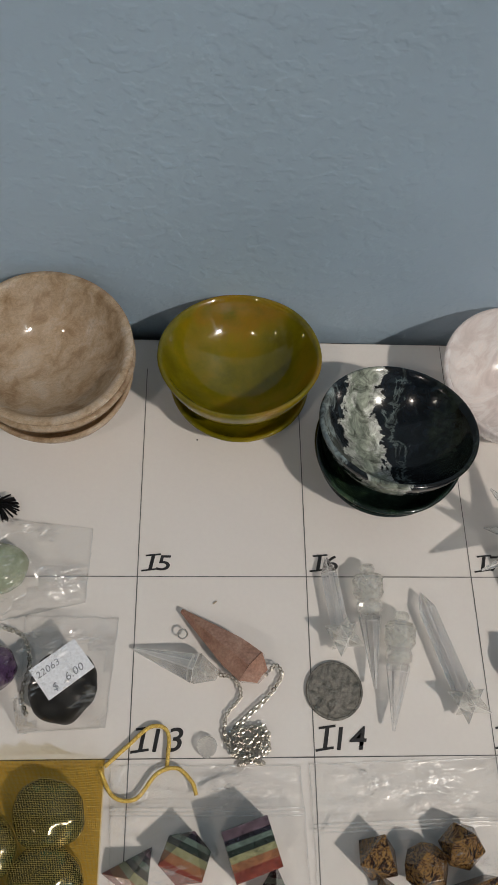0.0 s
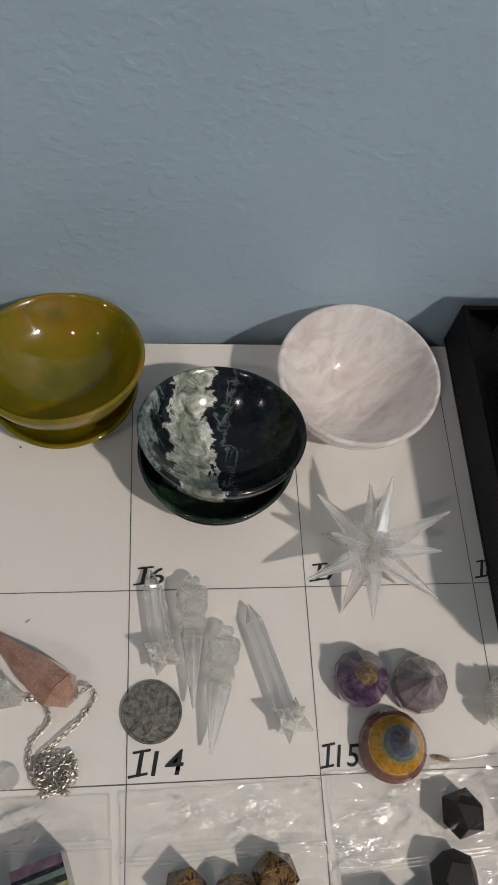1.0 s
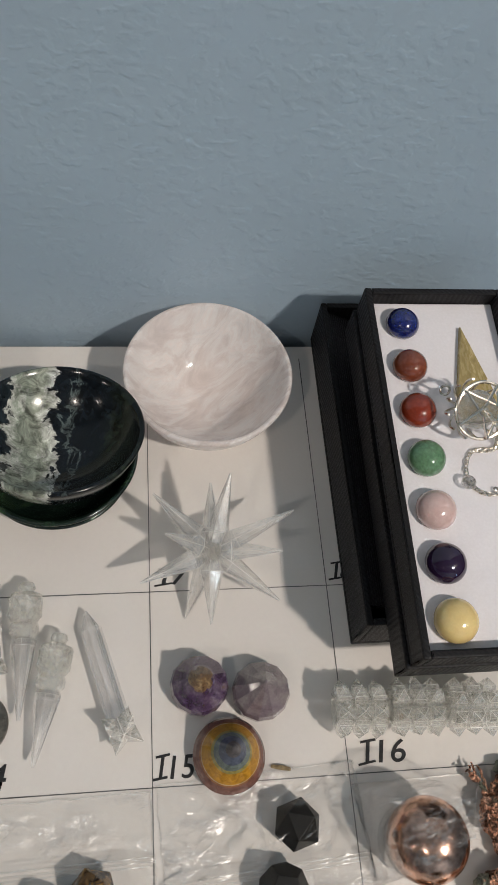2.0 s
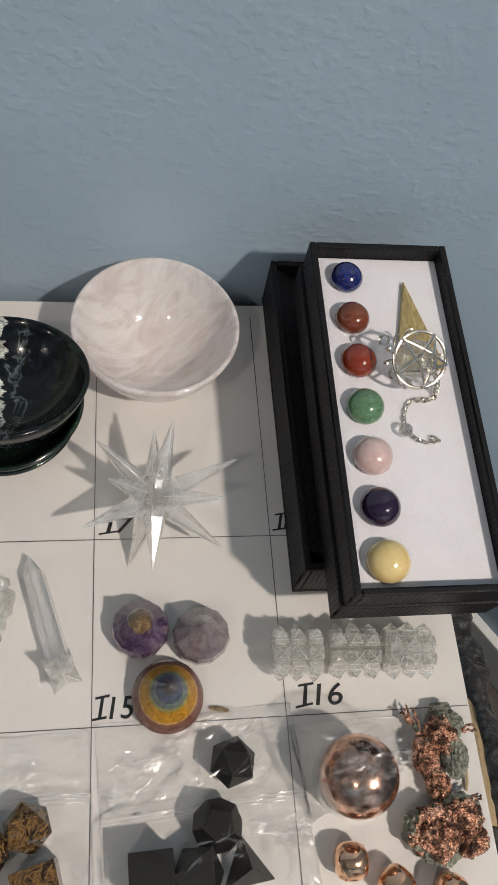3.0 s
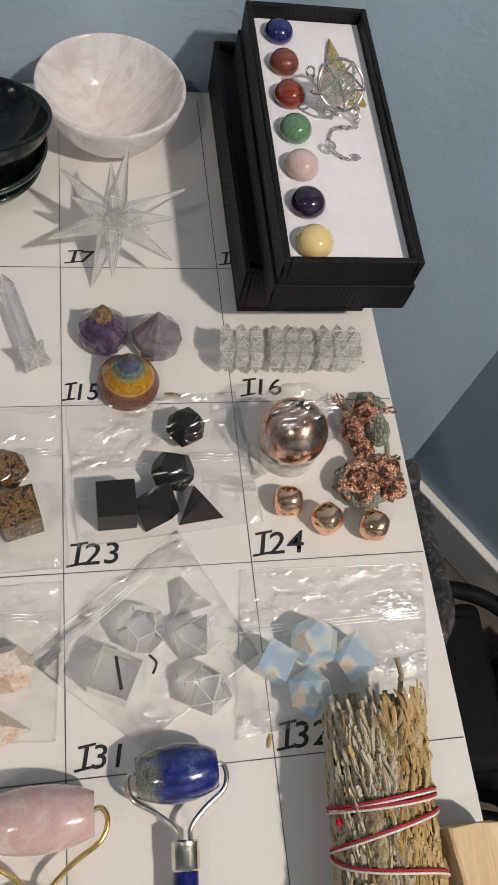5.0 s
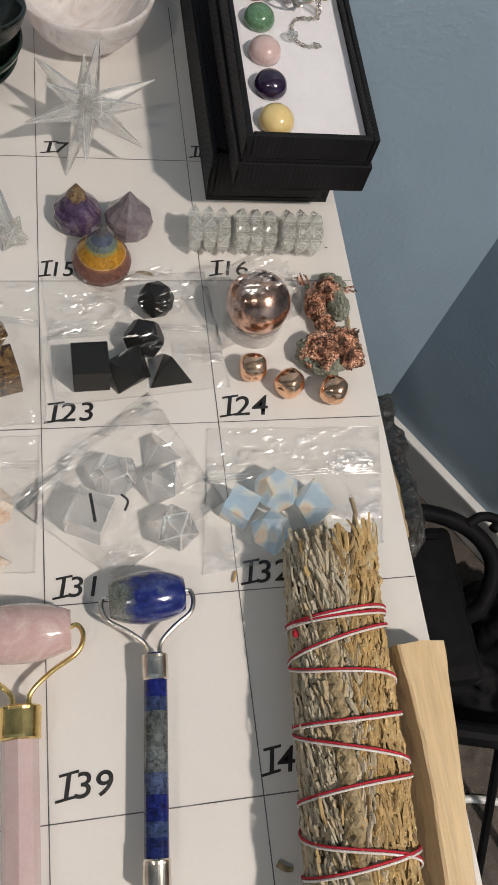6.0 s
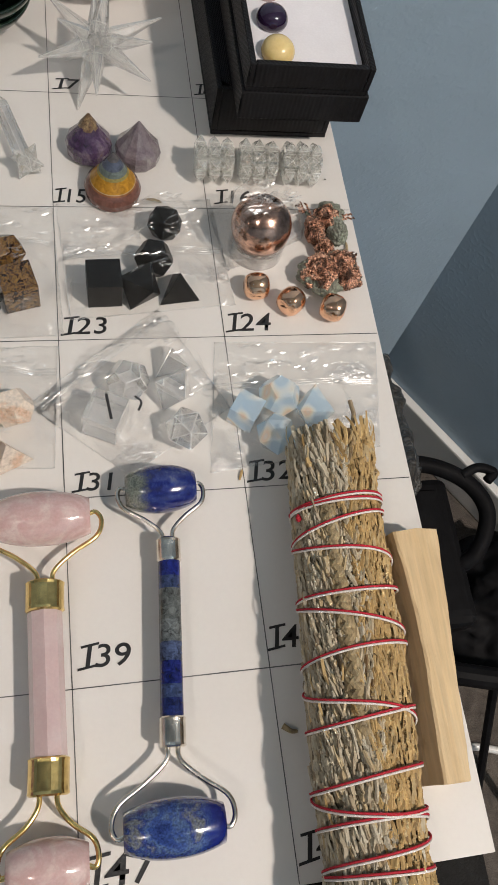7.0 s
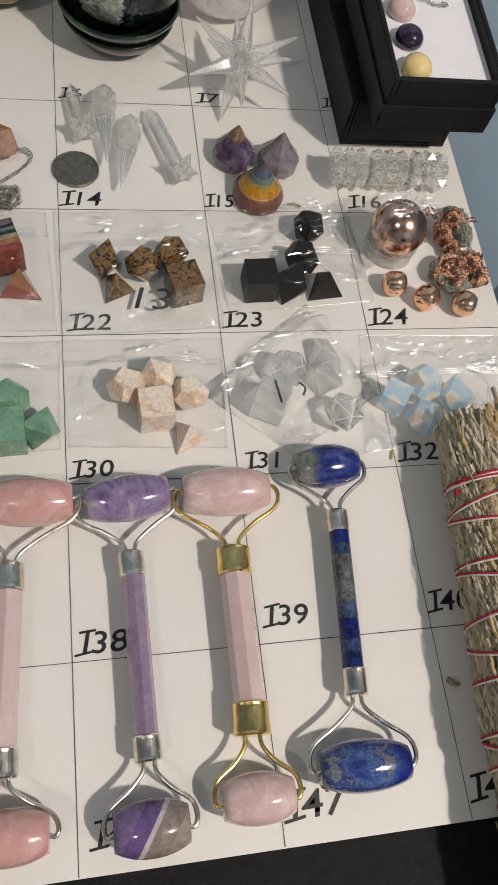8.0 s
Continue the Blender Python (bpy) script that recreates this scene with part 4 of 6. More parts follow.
def lantern_wand(head, tip, label):
    w = thing("carved_wand", label, "crystal wand", group="small quartz wands")
    a, b = Vector((*head, 0)), Vector((*tip, 0))
    length = (b - a).length
    ang = math.degrees(math.atan2((b - a).y, (b - a).x)) - 90
    w.matrix_basis = pose(head[0], head[1], 0.0068, 0, 0, ang)
    prof = [(0, 0), (0.0028, 0), (0.0036, 0.002), (0.0028, 0.0035), (0.0062, 0.005), (0.0066, 0.0065), (0.0066, 0.0135), (0.0058, 0.0150), (0.0050, 0.0160), (0.0058, 0.0180), (0.0058, 0.0205), (0.0045, 0.0220), (0.0052, 0.0235), (0, 0.0236)]
    part("carved_head", lathe_bm(prof, 14), QUARTZ_ICY, w, m=pose(0, 0, 0, -90))
    for k in range(7):
        a0 = 2 * math.pi * k / 7
        for s in (-1, 1):
            p0 = Vector((0.0067 * math.cos(a0), 0.0068, 0.0067 * math.sin(a0)))
            a1 = a0 + s * 0.9
            p1 = Vector((0.0067 * math.cos(a1), 0.0132, 0.0067 * math.sin(a1)))
            part("carved_line", tube_bm([p0, (p0 + p1) / 2 * 1.04, p1], 0.00035, 5), QUARTZ_ICY, w)
    bm = bmesh.new()
    crystal_bar(bm, (0, 0.0236, 0), (0, length, 0), 0.0053, length - 0.026, sides=8)
    glint_edges(bm, 0.0001)
    part("point", bm, GLASSY, w).data.materials.append(EDGE_GLINT)


lantern_wand((-0.2020, 0.0035), (-0.2024, -0.0500), "clear quartz wand with a lantern-carved head")
lantern_wand((-0.1880, -0.0180), (-0.1962, -0.0670), "clear quartz wand with a lantern-carved head, beside a coin")

# studded crystal wand of three pieces
wand = thing("studded_wand", "clear quartz wand of three studded pieces lying on the board", "crystal wand", pose(-0.0830, -0.0535, 0.0106, 0, 0, -1.5))
for s in range(3):
    x0 = s * 0.0229
    bm = lathe_bm([(0, 0.0012), (0.0050, 0.0012), (0.0050, 0.0214), (0, 0.0214)], 16)
    bmesh.ops.rotate(bm, verts=bm.verts[:], cent=(0, 0, 0), matrix=Matrix.Rotation(math.pi / 2, 3, "Y"))
    bmesh.ops.translate(bm, verts=bm.verts[:], vec=(x0, 0, 0))
    seg = part("segment", bm, QUARTZ_ICY, wand)
    for ring in range(3):
        for k in range(7):
            a = 2 * math.pi * (k + 0.25 * s) / 7
            cx = x0 + 0.0044 + ring * 0.0069
            out, ax, ay = Vector((0, math.cos(a), math.sin(a))), Vector((1, 0, 0)), Vector((0, -math.sin(a), math.cos(a)))
            st = bmesh.new()
            rows = []
            for rise, half, side in ((0.0040, 0.0016, 0.0012), (0.0064, 0.0028, 0.0022), (0.0086, 0.0026, 0.0025)):
                rows.append([st.verts.new(Vector((cx, 0, 0)) + out * rise + ax * (dx * half) + ay * (dy * side)) for dx, dy in ((-1, -1), (1, -1), (1, 1), (-1, 1))])
            tp = st.verts.new(Vector((cx, 0, 0)) + out * (0.0116 + 0.0005 * math.sin(ring * 2.1 + k)))
            for lo, hi in zip(rows, rows[1:]):
                for i in range(4):
                    j = (i + 1) % 4
                    st.faces.new((lo[i], lo[j], hi[j], hi[i]))
            for i in range(4):
                st.faces.new((rows[2][i], rows[2][(i + 1) % 4], tp))
            st.faces.new(rows[0][::-1])
            glint_edges(st, 0.00012)
            part("stud", st, QUARTZ_ICY, seg).data.materials.append(EDGE_GLINT)

# ---- pyramids, coin, pendulums ----
def pyramid_bm(r, h, base_h, sides=24, seed=0):
    return lathe_bm([(0, 0), (r * 0.86, 0), (r * 0.97, base_h * 0.3), (r, base_h), (r * 0.93, base_h * 1.45), (r * 0.5, base_h + (h - base_h) * 0.52), (r * 0.06, h - 0.0004), (0, h)], sides, 0.02, seed)


G3 = "pointed stone cones"
RUST = stone("rusty_gold_crust", [(0.3, (0.05, 0.03, 0.02)), (0.5, (0.15, 0.09, 0.045)), (0.65, (0.26, 0.19, 0.10)), (0.75, (0.07, 0.04, 0.03))], scale=260, rough=0.35, grain=0.5, grain_scale=1500, bump_d=0.0003)
rusty = solid("stone_cone", pyramid_bm(0.0117, 0.0245, 0.0065, 14, 1), AMETHYST, pose(-0.1335, -0.0405, 0.0001, 0, 0, 20), "faceted dark amethyst cone with a rusty tip", "stone cone", G3)
bm = lathe_bm([(0.0046, 0.0165), (0.0051, 0.0172), (0.0008, 0.0246), (0, 0.0248)], 14, 0.02, 1)
for v in bm.verts:
    if v.co.z < 0.018:
        v.co.z += 0.0022 * noise.noise(Vector((v.co.x * 400, v.co.y * 400, 1)))
        v.co.xy *= 1.0 - (v.co.z - 0.0168) * 60 * 0.8 if v.co.z > 0.0168 else 1.0 + (0.0168 - v.co.z) * 60
part("rusty_tip", bm, RUST, rusty, "rusty brown tip")
solid("stone_cone", pyramid_bm(0.0117, 0.0245, 0.0065, 12, 2), AMETHYST_PALE, pose(-0.1092, -0.0440, 0.0001, 0, 0, 50), "faceted pale grey amethyst cone", "stone cone", G3)
solid("stone_cone", pyramid_bm(0.0140, 0.0270, 0.0050, 40, 3), CHAKRA_CONE, pose(-0.1232, -0.0670, 0.0001), "banded chakra stone cone, brown, yellow and blue", "stone cone", G3, smooth=False)

coin = thing("coin", "worn grey quarter coin lying on the board", "coin", pose(-0.2190, -0.0500, 0.0001))
part("disc", lathe_bm([(0, 0), (0.0119, 0), (0.01213, 0.0003), (0.01213, 0.0015), (0.0119, 0.00175), (0.0112, 0.00175), (0.0110, 0.00145), (0, 0.00145)], 72), metal("worn_nickel", (0.25, 0.235, 0.205), 0.38, spots=(0.7, 1.2), scale=480, bump_d=0.00025), coin)

pend = thing("crystal_pendulum", "pinkish brown faceted stone pendulum lying on its side", "pendulum")
bm = bmesh.new()
crystal_bar(bm, (-0.2545, -0.0415, 0.0088), (-0.2845, -0.0162, 0.0030), 0.0086, 0.0295)
part("pointed_stone", bm, PEND_STONE, pend)
bm = bmesh.new()
spike(bm, (-0.2545, -0.0415, 0.0088), (-0.2500, -0.0455, 0.0095), 0.0086, 0.004)
part("faceted_top", bm, PEND_STONE, pend, "bright cut facet")
pend2 = thing("crystal_pendulum", "clear quartz pendulum lying on its side", "pendulum")
bm = bmesh.new()
crystal_bar(bm, (-0.2775, -0.0415, 0.0072), (-0.3046, -0.0326, 0.0030), 0.0072, 0.0265)
part("pointed_stone", glint_edges(bm, 0.0003), GLASSY, pend2).data.materials.append(EDGE_GLINT)
bm = bmesh.new()
spike(bm, (-0.2775, -0.0415, 0.0072), (-0.2690, -0.0440, 0.0060), 0.0072, 0.0025)
part("faceted_top", bm, QUARTZ_ICY, pend2)


def chain(name, points, radius, material, parent=None, label="", step=0.0016):
    path = smooth_path(points, 14)
    bm = bmesh.new()
    acc = 0
    last = path[0]
    flip = 0
    for p, nx in zip(path, path[1:]):
        acc += (p - last).length
        last = p
        if acc < step:
            continue
        acc = 0
        d = (nx - p).normalized()
        u = d.orthogonal().normalized() if flip else d.cross(Vector((0, 0, 1))).normalized()
        flip = 1 - flip
        ring = [p + (math.cos(2 * math.pi * k / 6) * d * radius * 1.25 + math.sin(2 * math.pi * k / 6) * u * radius) for k in range(7)]
        tube_bm(ring, radius * 0.42, 5, bm, caps=False)
    if parent:
        return part(name, bm, material, parent, label)
    return bm


pile = random.Random(12)
heap = [(-0.2555 + pile.uniform(-0.0075, 0.0080), -0.0725 + pile.uniform(-0.0065, 0.0065), 0.0012 + 0.00022 * k) for k in range(20)]
chain("chain", [(-0.2500, -0.0455, 0.009), (-0.2440, -0.0400, 0.004), (-0.2415, -0.0440, 0.002), (-0.2470, -0.0520, 0.002), (-0.2560, -0.0600, 0.002), (-0.2640, -0.0680, 0.002), (-0.2610, -0.0760, 0.002), (-0.2480, -0.0740, 0.002), (-0.2510, -0.0650, 0.003), (-0.2620, -0.0670, 0.003), (-0.2590, -0.0730, 0.003), (-0.2480, -0.0690, 0.003)] + heap[:10], 0.00080, CHAIN, pend, "small silver link chain")
chain("chain", [(-0.2690, -0.0440, 0.006), (-0.2620, -0.0450, 0.003), (-0.2590, -0.0520, 0.002), (-0.2650, -0.0600, 0.002), (-0.2650, -0.0700, 0.002), (-0.2560, -0.0650, 0.002), (-0.2520, -0.0720, 0.002), (-0.2600, -0.0790, 0.002), (-0.2540, -0.0760, 0.003), (-0.2490, -0.0640, 0.003)] + heap[10:], 0.00080, CHAIN, pend2, "small silver link chain")
part("loop", tube_bm([Vector((-0.2840 + 0.002 * math.cos(a), -0.0265 + 0.002 * math.sin(a), 0.0042)) for a in [i * math.pi / 6 for i in range(13)]], 0.0004, 6, caps=False), SILVER, pend2)
heart = hull_bm([Vector((0.0042 * math.cos(a), 0.0042 * math.sin(a) * (1.15 if math.sin(a) < 0 else 0.9), s * 0.0018 * (1 - 0.5 * (k % 2)))) for k, a in enumerate([i * math.pi / 8 for i in range(16)]) for s in (-1, 1)])
part("heart_charm", heart, QUARTZ, pend, "small clear heart charm", m=pose(-0.2730, -0.0715, 0.0022))

# ---- polyhedra in bags ----
PHI = (1 + 5 ** 0.5) / 2
SHAPES = {
    "tetrahedron": [(1, 1, 1), (1, -1, -1), (-1, 1, -1), (-1, -1, 1)],
    "cube": [(x, y, z) for x in (-1, 1) for y in (-1, 1) for z in (-1, 1)],
    "octahedron": [(1, 0, 0), (-1, 0, 0), (0, 1, 0), (0, -1, 0), (0, 0, 1), (0, 0, -1)],
    "icosahedron": [p for a in (-1, 1) for b in (-PHI, PHI) for p in ((0, a, b), (a, b, 0), (b, 0, a))],
    "dodecahedron": [(x, y, z) for x in (-1, 1) for y in (-1, 1) for z in (-1, 1)] + [p for a in (-1 / PHI, 1 / PHI) for b in (-PHI, PHI) for p in ((0, a, b), (a, b, 0), (b, 0, a))],
}


def polyhedron(kind, x, y, size, material, turn, label, group, z=0.0006, bevel=0.00025):
    """A Platonic solid of that circumradius, lying on one of its faces."""
    pts = [Vector(p).normalized() * size for p in SHAPES[kind]]
    bm = hull_bm(pts)
    bm.faces.ensure_lookup_table()
    bm.normal_update()
    low = max(bm.faces, key=lambda f: f.normal.x * 0.31 + f.normal.y * 0.57 - f.normal.z * 0.9)
    n = low.normal.copy()
    bm.free()
    q = n.rotation_difference(Vector((0, 0, -1))).to_matrix()
    pts = [q @ p for p in pts]
    drop = min(p.z for p in pts)
    cut = material is GLASSY
    bm = hull_bm([p - Vector((0, 0, drop)) for p in pts], 0.0 if cut else bevel)
    if cut:
        glint_edges(bm, 0.00026)
    ob = solid(kind + "_stone", bm, material, pose(x, y, z, 0, 0, turn), label, "polyhedron", group)
    if cut:
        ob.data.materials.append(EDGE_GLINT)
    return ob


def stone_set(group, words, material, rows, z=0.0006):
    for kind, x, y, size, turn in rows:
        polyhedron(kind, x, y, size, material, turn, words + " " + kind + " inside a clear plastic bag", group, z)


stone_set("black polyhedra", "matt black stone", BLACKSTONE, [
    ("icosahedron", -0.0998, -0.0925, 0.0095, 10), ("dodecahedron", -0.1068, -0.1135, 0.0097, 25), ("octahedron", -0.1142, -0.1285, 0.0122, 15), ("tetrahedron", -0.0962, -0.1280, 0.0120, 172)])
stone_set("black polyhedra", "matt black stone", BLACKSTONE, [("cube", -0.1308, -0.1275, 0.0135, 2)])
stone_set("brown polyhedra", "brown figured jasper", JASPER, [
    ("octahedron", -0.2067, -0.1130, 0.0105, 30), ("tetrahedron", -0.2020, -0.1270, 0.0105, 70), ("dodecahedron", -0.1884, -0.1165, 0.0092, 10), ("icosahedron", -0.1737, -0.1095, 0.0092, 40), ("cube", -0.1690, -0.1290, 0.0133, 15)])
stone_set("peach polyhedra", "peach and cream feldspar", PEACH, [
    ("dodecahedron", -0.2004, -0.1850, 0.0095, 20), ("icosahedron", -0.1854, -0.1795, 0.0095, 5), ("dodecahedron", -0.1719, -0.1895, 0.0092, 50), ("cube", -0.1880, -0.1975, 0.0133, 4), ("tetrahedron", -0.1740, -0.2095, 0.0105, 190)])
stone_set("clear polyhedra", "clear quartz", GLASSY, [
    ("dodecahedron", -0.1234, -0.1785, 0.0100, 20), ("cube", -0.1340, -0.1955, 0.0135, -25), ("tetrahedron", -0.1035, -0.1665, 0.0110, 60), ("octahedron", -0.1035, -0.1830, 0.0110, 10), ("icosahedron", -0.1002, -0.2030, 0.0100, 30)])
stone_set("opalite polyhedra", "milky blue opalite", OPALITE, [
    ("cube", -0.0726, -0.1950, 0.0105, 55), ("dodecahedron", -0.0568, -0.1890, 0.0100, 0), ("octahedron", -0.0415, -0.1955, 0.0112, 40), ("icosahedron", -0.0608, -0.2075, 0.0098, 20)])
stone_set("green polyhedra", "green aventurine", GREEN, [
    ("dodecahedron", -0.2525, -0.1900, 0.0100, 0), ("cube", -0.2530, -0.2060, 0.0140, 3), ("octahedron", -0.2388, -0.2040, 0.0105, 20)])
stone_set("chakra polyhedra", "layered chakra stone", CHAKRA_SLANT, [("octahedron", -0.2810, -0.1120, 0.0125, 25), ("tetrahedron", -0.2470, -0.1260, 0.0125, 40), ("tetrahedron", -0.3010, -0.1180, 0.0130, 10)])
stone_set("chakra polyhedra", "layered chakra stone", CHAKRA_CUBE, [("cube", -0.2560, -0.1090, 0.0158, 18)])


# ---- plastic bags ----
def bag(name, quad, lumps, material, label, zip_at=0.18, crumple=0.0010, seed=0, n=84, flat=0.0018):
    """A clear bag: upper and lower film joined at the edge, tented over what lies in it. quad: four corners."""
    q = [Vector((*p, 0)) for p in quad]
    top = thing(name, label, "plastic bag", group="clear plastic bags")

    turn = 0.45 * math.sin(seed * 2.1)
    ct, st = math.cos(turn), math.sin(turn)

    def height(x, y, u, v):
        edge = min(1.0, 16 * min(u, 1 - u, v, 1 - v))
        h = flat
        near = 0.0
        for lx, ly, lh, lr in lumps:
            d = (math.hypot(x - lx, y - ly) - lr) / (lr * 1.4)
            if d < 1:
                f = 1 - max(0.0, d)
                near = max(near, f)
                h = max(h, flat + (lh + 0.0010 - flat) * f * f * (3 - 2 * f))
        xr, yr = x * ct + y * st, y * ct - x * st
        patch = max(0.12, min(1.0, 0.5 + 1.7 * noise.noise(Vector((x * 34, y * 34, seed * 2.3)))))
        c = noise.noise(Vector((xr * 42, yr * 190, seed * 3.7))) + 0.55 * noise.noise(Vector((xr * 120, yr * 260, seed * 1.7))) + 0.4 * noise.noise(Vector((yr * 60, xr * 210, seed + 40)))
        return 0.0006 + edge * max(0.0003, h + crumple * (1.25 if v < zip_at else 0.8) * (1 - 0.65 * near) * patch * c)

    for name2, low in (("upper_film", False), ("lower_film", True)):
        bm = bmesh.new()
        m = 10 if low else n
        grid = []
        for j in range(m + 1):
            row = []
            for i in range(m + 1):
                u, v = i / m, j / m
                p = (q[0] * (1 - u) + q[1] * u) * (1 - v) + (q[3] * (1 - u) + q[2] * u) * v
                wob = 0.0012 * noise.noise(Vector((u * 6, v * 6, seed + 9)))
                z = 0.00035 if low else height(p.x, p.y, u, v)
                row.append(bm.verts.new((p.x + wob, p.y + wob, z)))
            grid.append(row)
        for j in range(m):
            for i in range(m):
                f = bm.faces.new((grid[j][i], grid[j][i + 1], grid[j + 1][i + 1], grid[j + 1][i]))
                c = f.calc_center_median()
                # drawn smooth where it lies on a stone
                f.material_index = 1 if any(math.hypot(c.x - lx, c.y - ly) < lr * 1.25 for lx, ly, lh, lr in lumps) else 0
        part(name2, bm, material, top, smooth=True).data.materials.append(FILM_TAUT)
    for e in range(4):
        a, b = q[e], q[(e + 1) % 4]
        pts = [a.lerp(b, i / 20) + Vector((0.0006 * noise.noise(Vector((i * 0.5, e, seed))), 0.0006 * noise.noise(Vector((i * 0.5, e + 7, seed))), 0.0009)) for i in range(21)]
        part("seam", tube_bm(pts, 0.00030, 8), FILM_FOLD, top, smooth=True)
    # sharp little folds, in clusters, mostly above the zip
    rf = random.Random(seed * 7 + 3)
    folds = bmesh.new()
    for cl in range(15 if material is FILM_SHINY else 9):
        cu = rf.uniform(0.1, 0.9)
        cv = rf.uniform(0.04, zip_at * 0.9) if zip_at and cl % 3 else rf.uniform(0.08, 0.94)
        for k in range(rf.randint(4, 11)):
            u, v = max(0.03, min(0.97, cu + rf.gauss(0, 0.06))), max(0.03, min(0.97, cv + rf.gauss(0, 0.04)))
            p = (q[0] * (1 - u) + q[1] * u) * (1 - v) + (q[3] * (1 - u) + q[2] * u) * v
            p.z = height(p.x, p.y, u, v) - 0.0001
            th = rf.gauss(0.30, 0.35)
            ax = Vector((math.cos(th), math.sin(th), 0)) * rf.uniform(0.0008, 0.0045)
            sd = Vector((math.sin(th), -math.cos(th), 0)) * rf.uniform(0.0003, 0.0011)
            rise = Vector((0, 0, sd.length * math.tan(rf.uniform(0.4, 0.9))))
            bend = sd * rf.uniform(-0.8, 0.8)
            c = [folds.verts.new(w) for w in (p - ax, p + ax, p + sd + bend, p - sd * 0.7 + bend, p + rise + bend - ax * 0.55, p + rise + bend + ax * 0.55)]
            for f in ((0, 2, 4), (2, 5, 4), (2, 1, 5), (0, 4, 3), (3, 4, 5), (3, 5, 1)):
                folds.faces.new([c[i] for i in f])
    tagged(part("crease", folds, FILM_FOLD, top), kind="stuff")
    if zip_at:
        for k in range(3):
            v = zip_at + 0.02 * k
            pts = []
            for i in range(25):
                u = i / 24
                p = (q[0] * (1 - u) + q[1] * u) * (1 - v) + (q[3] * (1 - u) + q[2] * u) * v
                pts.append(Vector((p.x, p.y, min(0.0055, height(p.x, p.y, max(0.1, min(0.9, u)), 0.5)) + 0.0003)))
            part("zip_ridge", tube_bm(pts, 0.00035, 8), FILM_FOLD, top, smooth=True)
    return top


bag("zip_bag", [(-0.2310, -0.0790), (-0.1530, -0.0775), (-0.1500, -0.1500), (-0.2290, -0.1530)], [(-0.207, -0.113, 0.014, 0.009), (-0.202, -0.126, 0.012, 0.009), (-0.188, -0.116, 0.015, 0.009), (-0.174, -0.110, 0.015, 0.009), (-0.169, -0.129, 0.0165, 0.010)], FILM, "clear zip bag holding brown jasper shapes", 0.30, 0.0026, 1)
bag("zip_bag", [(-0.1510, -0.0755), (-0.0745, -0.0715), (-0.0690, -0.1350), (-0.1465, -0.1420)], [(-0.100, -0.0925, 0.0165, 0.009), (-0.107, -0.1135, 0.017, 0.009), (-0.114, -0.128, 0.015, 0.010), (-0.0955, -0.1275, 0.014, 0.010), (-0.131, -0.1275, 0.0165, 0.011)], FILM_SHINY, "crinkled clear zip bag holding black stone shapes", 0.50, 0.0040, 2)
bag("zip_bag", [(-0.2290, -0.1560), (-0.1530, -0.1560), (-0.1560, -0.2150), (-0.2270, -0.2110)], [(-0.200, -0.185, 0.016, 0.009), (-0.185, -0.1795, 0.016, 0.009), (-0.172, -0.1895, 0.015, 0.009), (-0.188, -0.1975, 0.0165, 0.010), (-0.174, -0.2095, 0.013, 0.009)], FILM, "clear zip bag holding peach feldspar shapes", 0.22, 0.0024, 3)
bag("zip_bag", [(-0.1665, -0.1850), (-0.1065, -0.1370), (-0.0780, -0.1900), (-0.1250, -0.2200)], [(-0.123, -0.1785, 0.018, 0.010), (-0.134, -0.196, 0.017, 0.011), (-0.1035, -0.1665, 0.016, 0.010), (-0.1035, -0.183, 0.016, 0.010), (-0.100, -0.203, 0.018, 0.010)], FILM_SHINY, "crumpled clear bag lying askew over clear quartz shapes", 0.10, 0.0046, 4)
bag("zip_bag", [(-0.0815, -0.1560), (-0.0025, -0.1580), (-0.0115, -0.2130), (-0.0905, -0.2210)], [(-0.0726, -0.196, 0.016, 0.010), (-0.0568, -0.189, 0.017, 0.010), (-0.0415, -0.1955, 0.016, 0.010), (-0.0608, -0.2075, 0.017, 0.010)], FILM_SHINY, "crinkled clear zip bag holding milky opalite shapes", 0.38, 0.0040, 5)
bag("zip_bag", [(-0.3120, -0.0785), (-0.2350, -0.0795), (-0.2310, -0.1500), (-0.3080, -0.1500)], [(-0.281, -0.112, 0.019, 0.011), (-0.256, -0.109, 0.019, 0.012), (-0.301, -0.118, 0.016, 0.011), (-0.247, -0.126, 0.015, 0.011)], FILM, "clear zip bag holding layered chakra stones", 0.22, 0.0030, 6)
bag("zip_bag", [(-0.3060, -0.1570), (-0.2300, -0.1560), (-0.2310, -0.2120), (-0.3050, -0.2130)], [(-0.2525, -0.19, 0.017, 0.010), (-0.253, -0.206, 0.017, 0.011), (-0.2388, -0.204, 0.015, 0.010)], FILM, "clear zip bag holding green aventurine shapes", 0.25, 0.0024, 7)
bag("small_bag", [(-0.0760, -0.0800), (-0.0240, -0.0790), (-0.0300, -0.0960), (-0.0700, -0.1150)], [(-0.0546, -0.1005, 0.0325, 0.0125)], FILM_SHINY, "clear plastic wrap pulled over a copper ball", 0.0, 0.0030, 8)


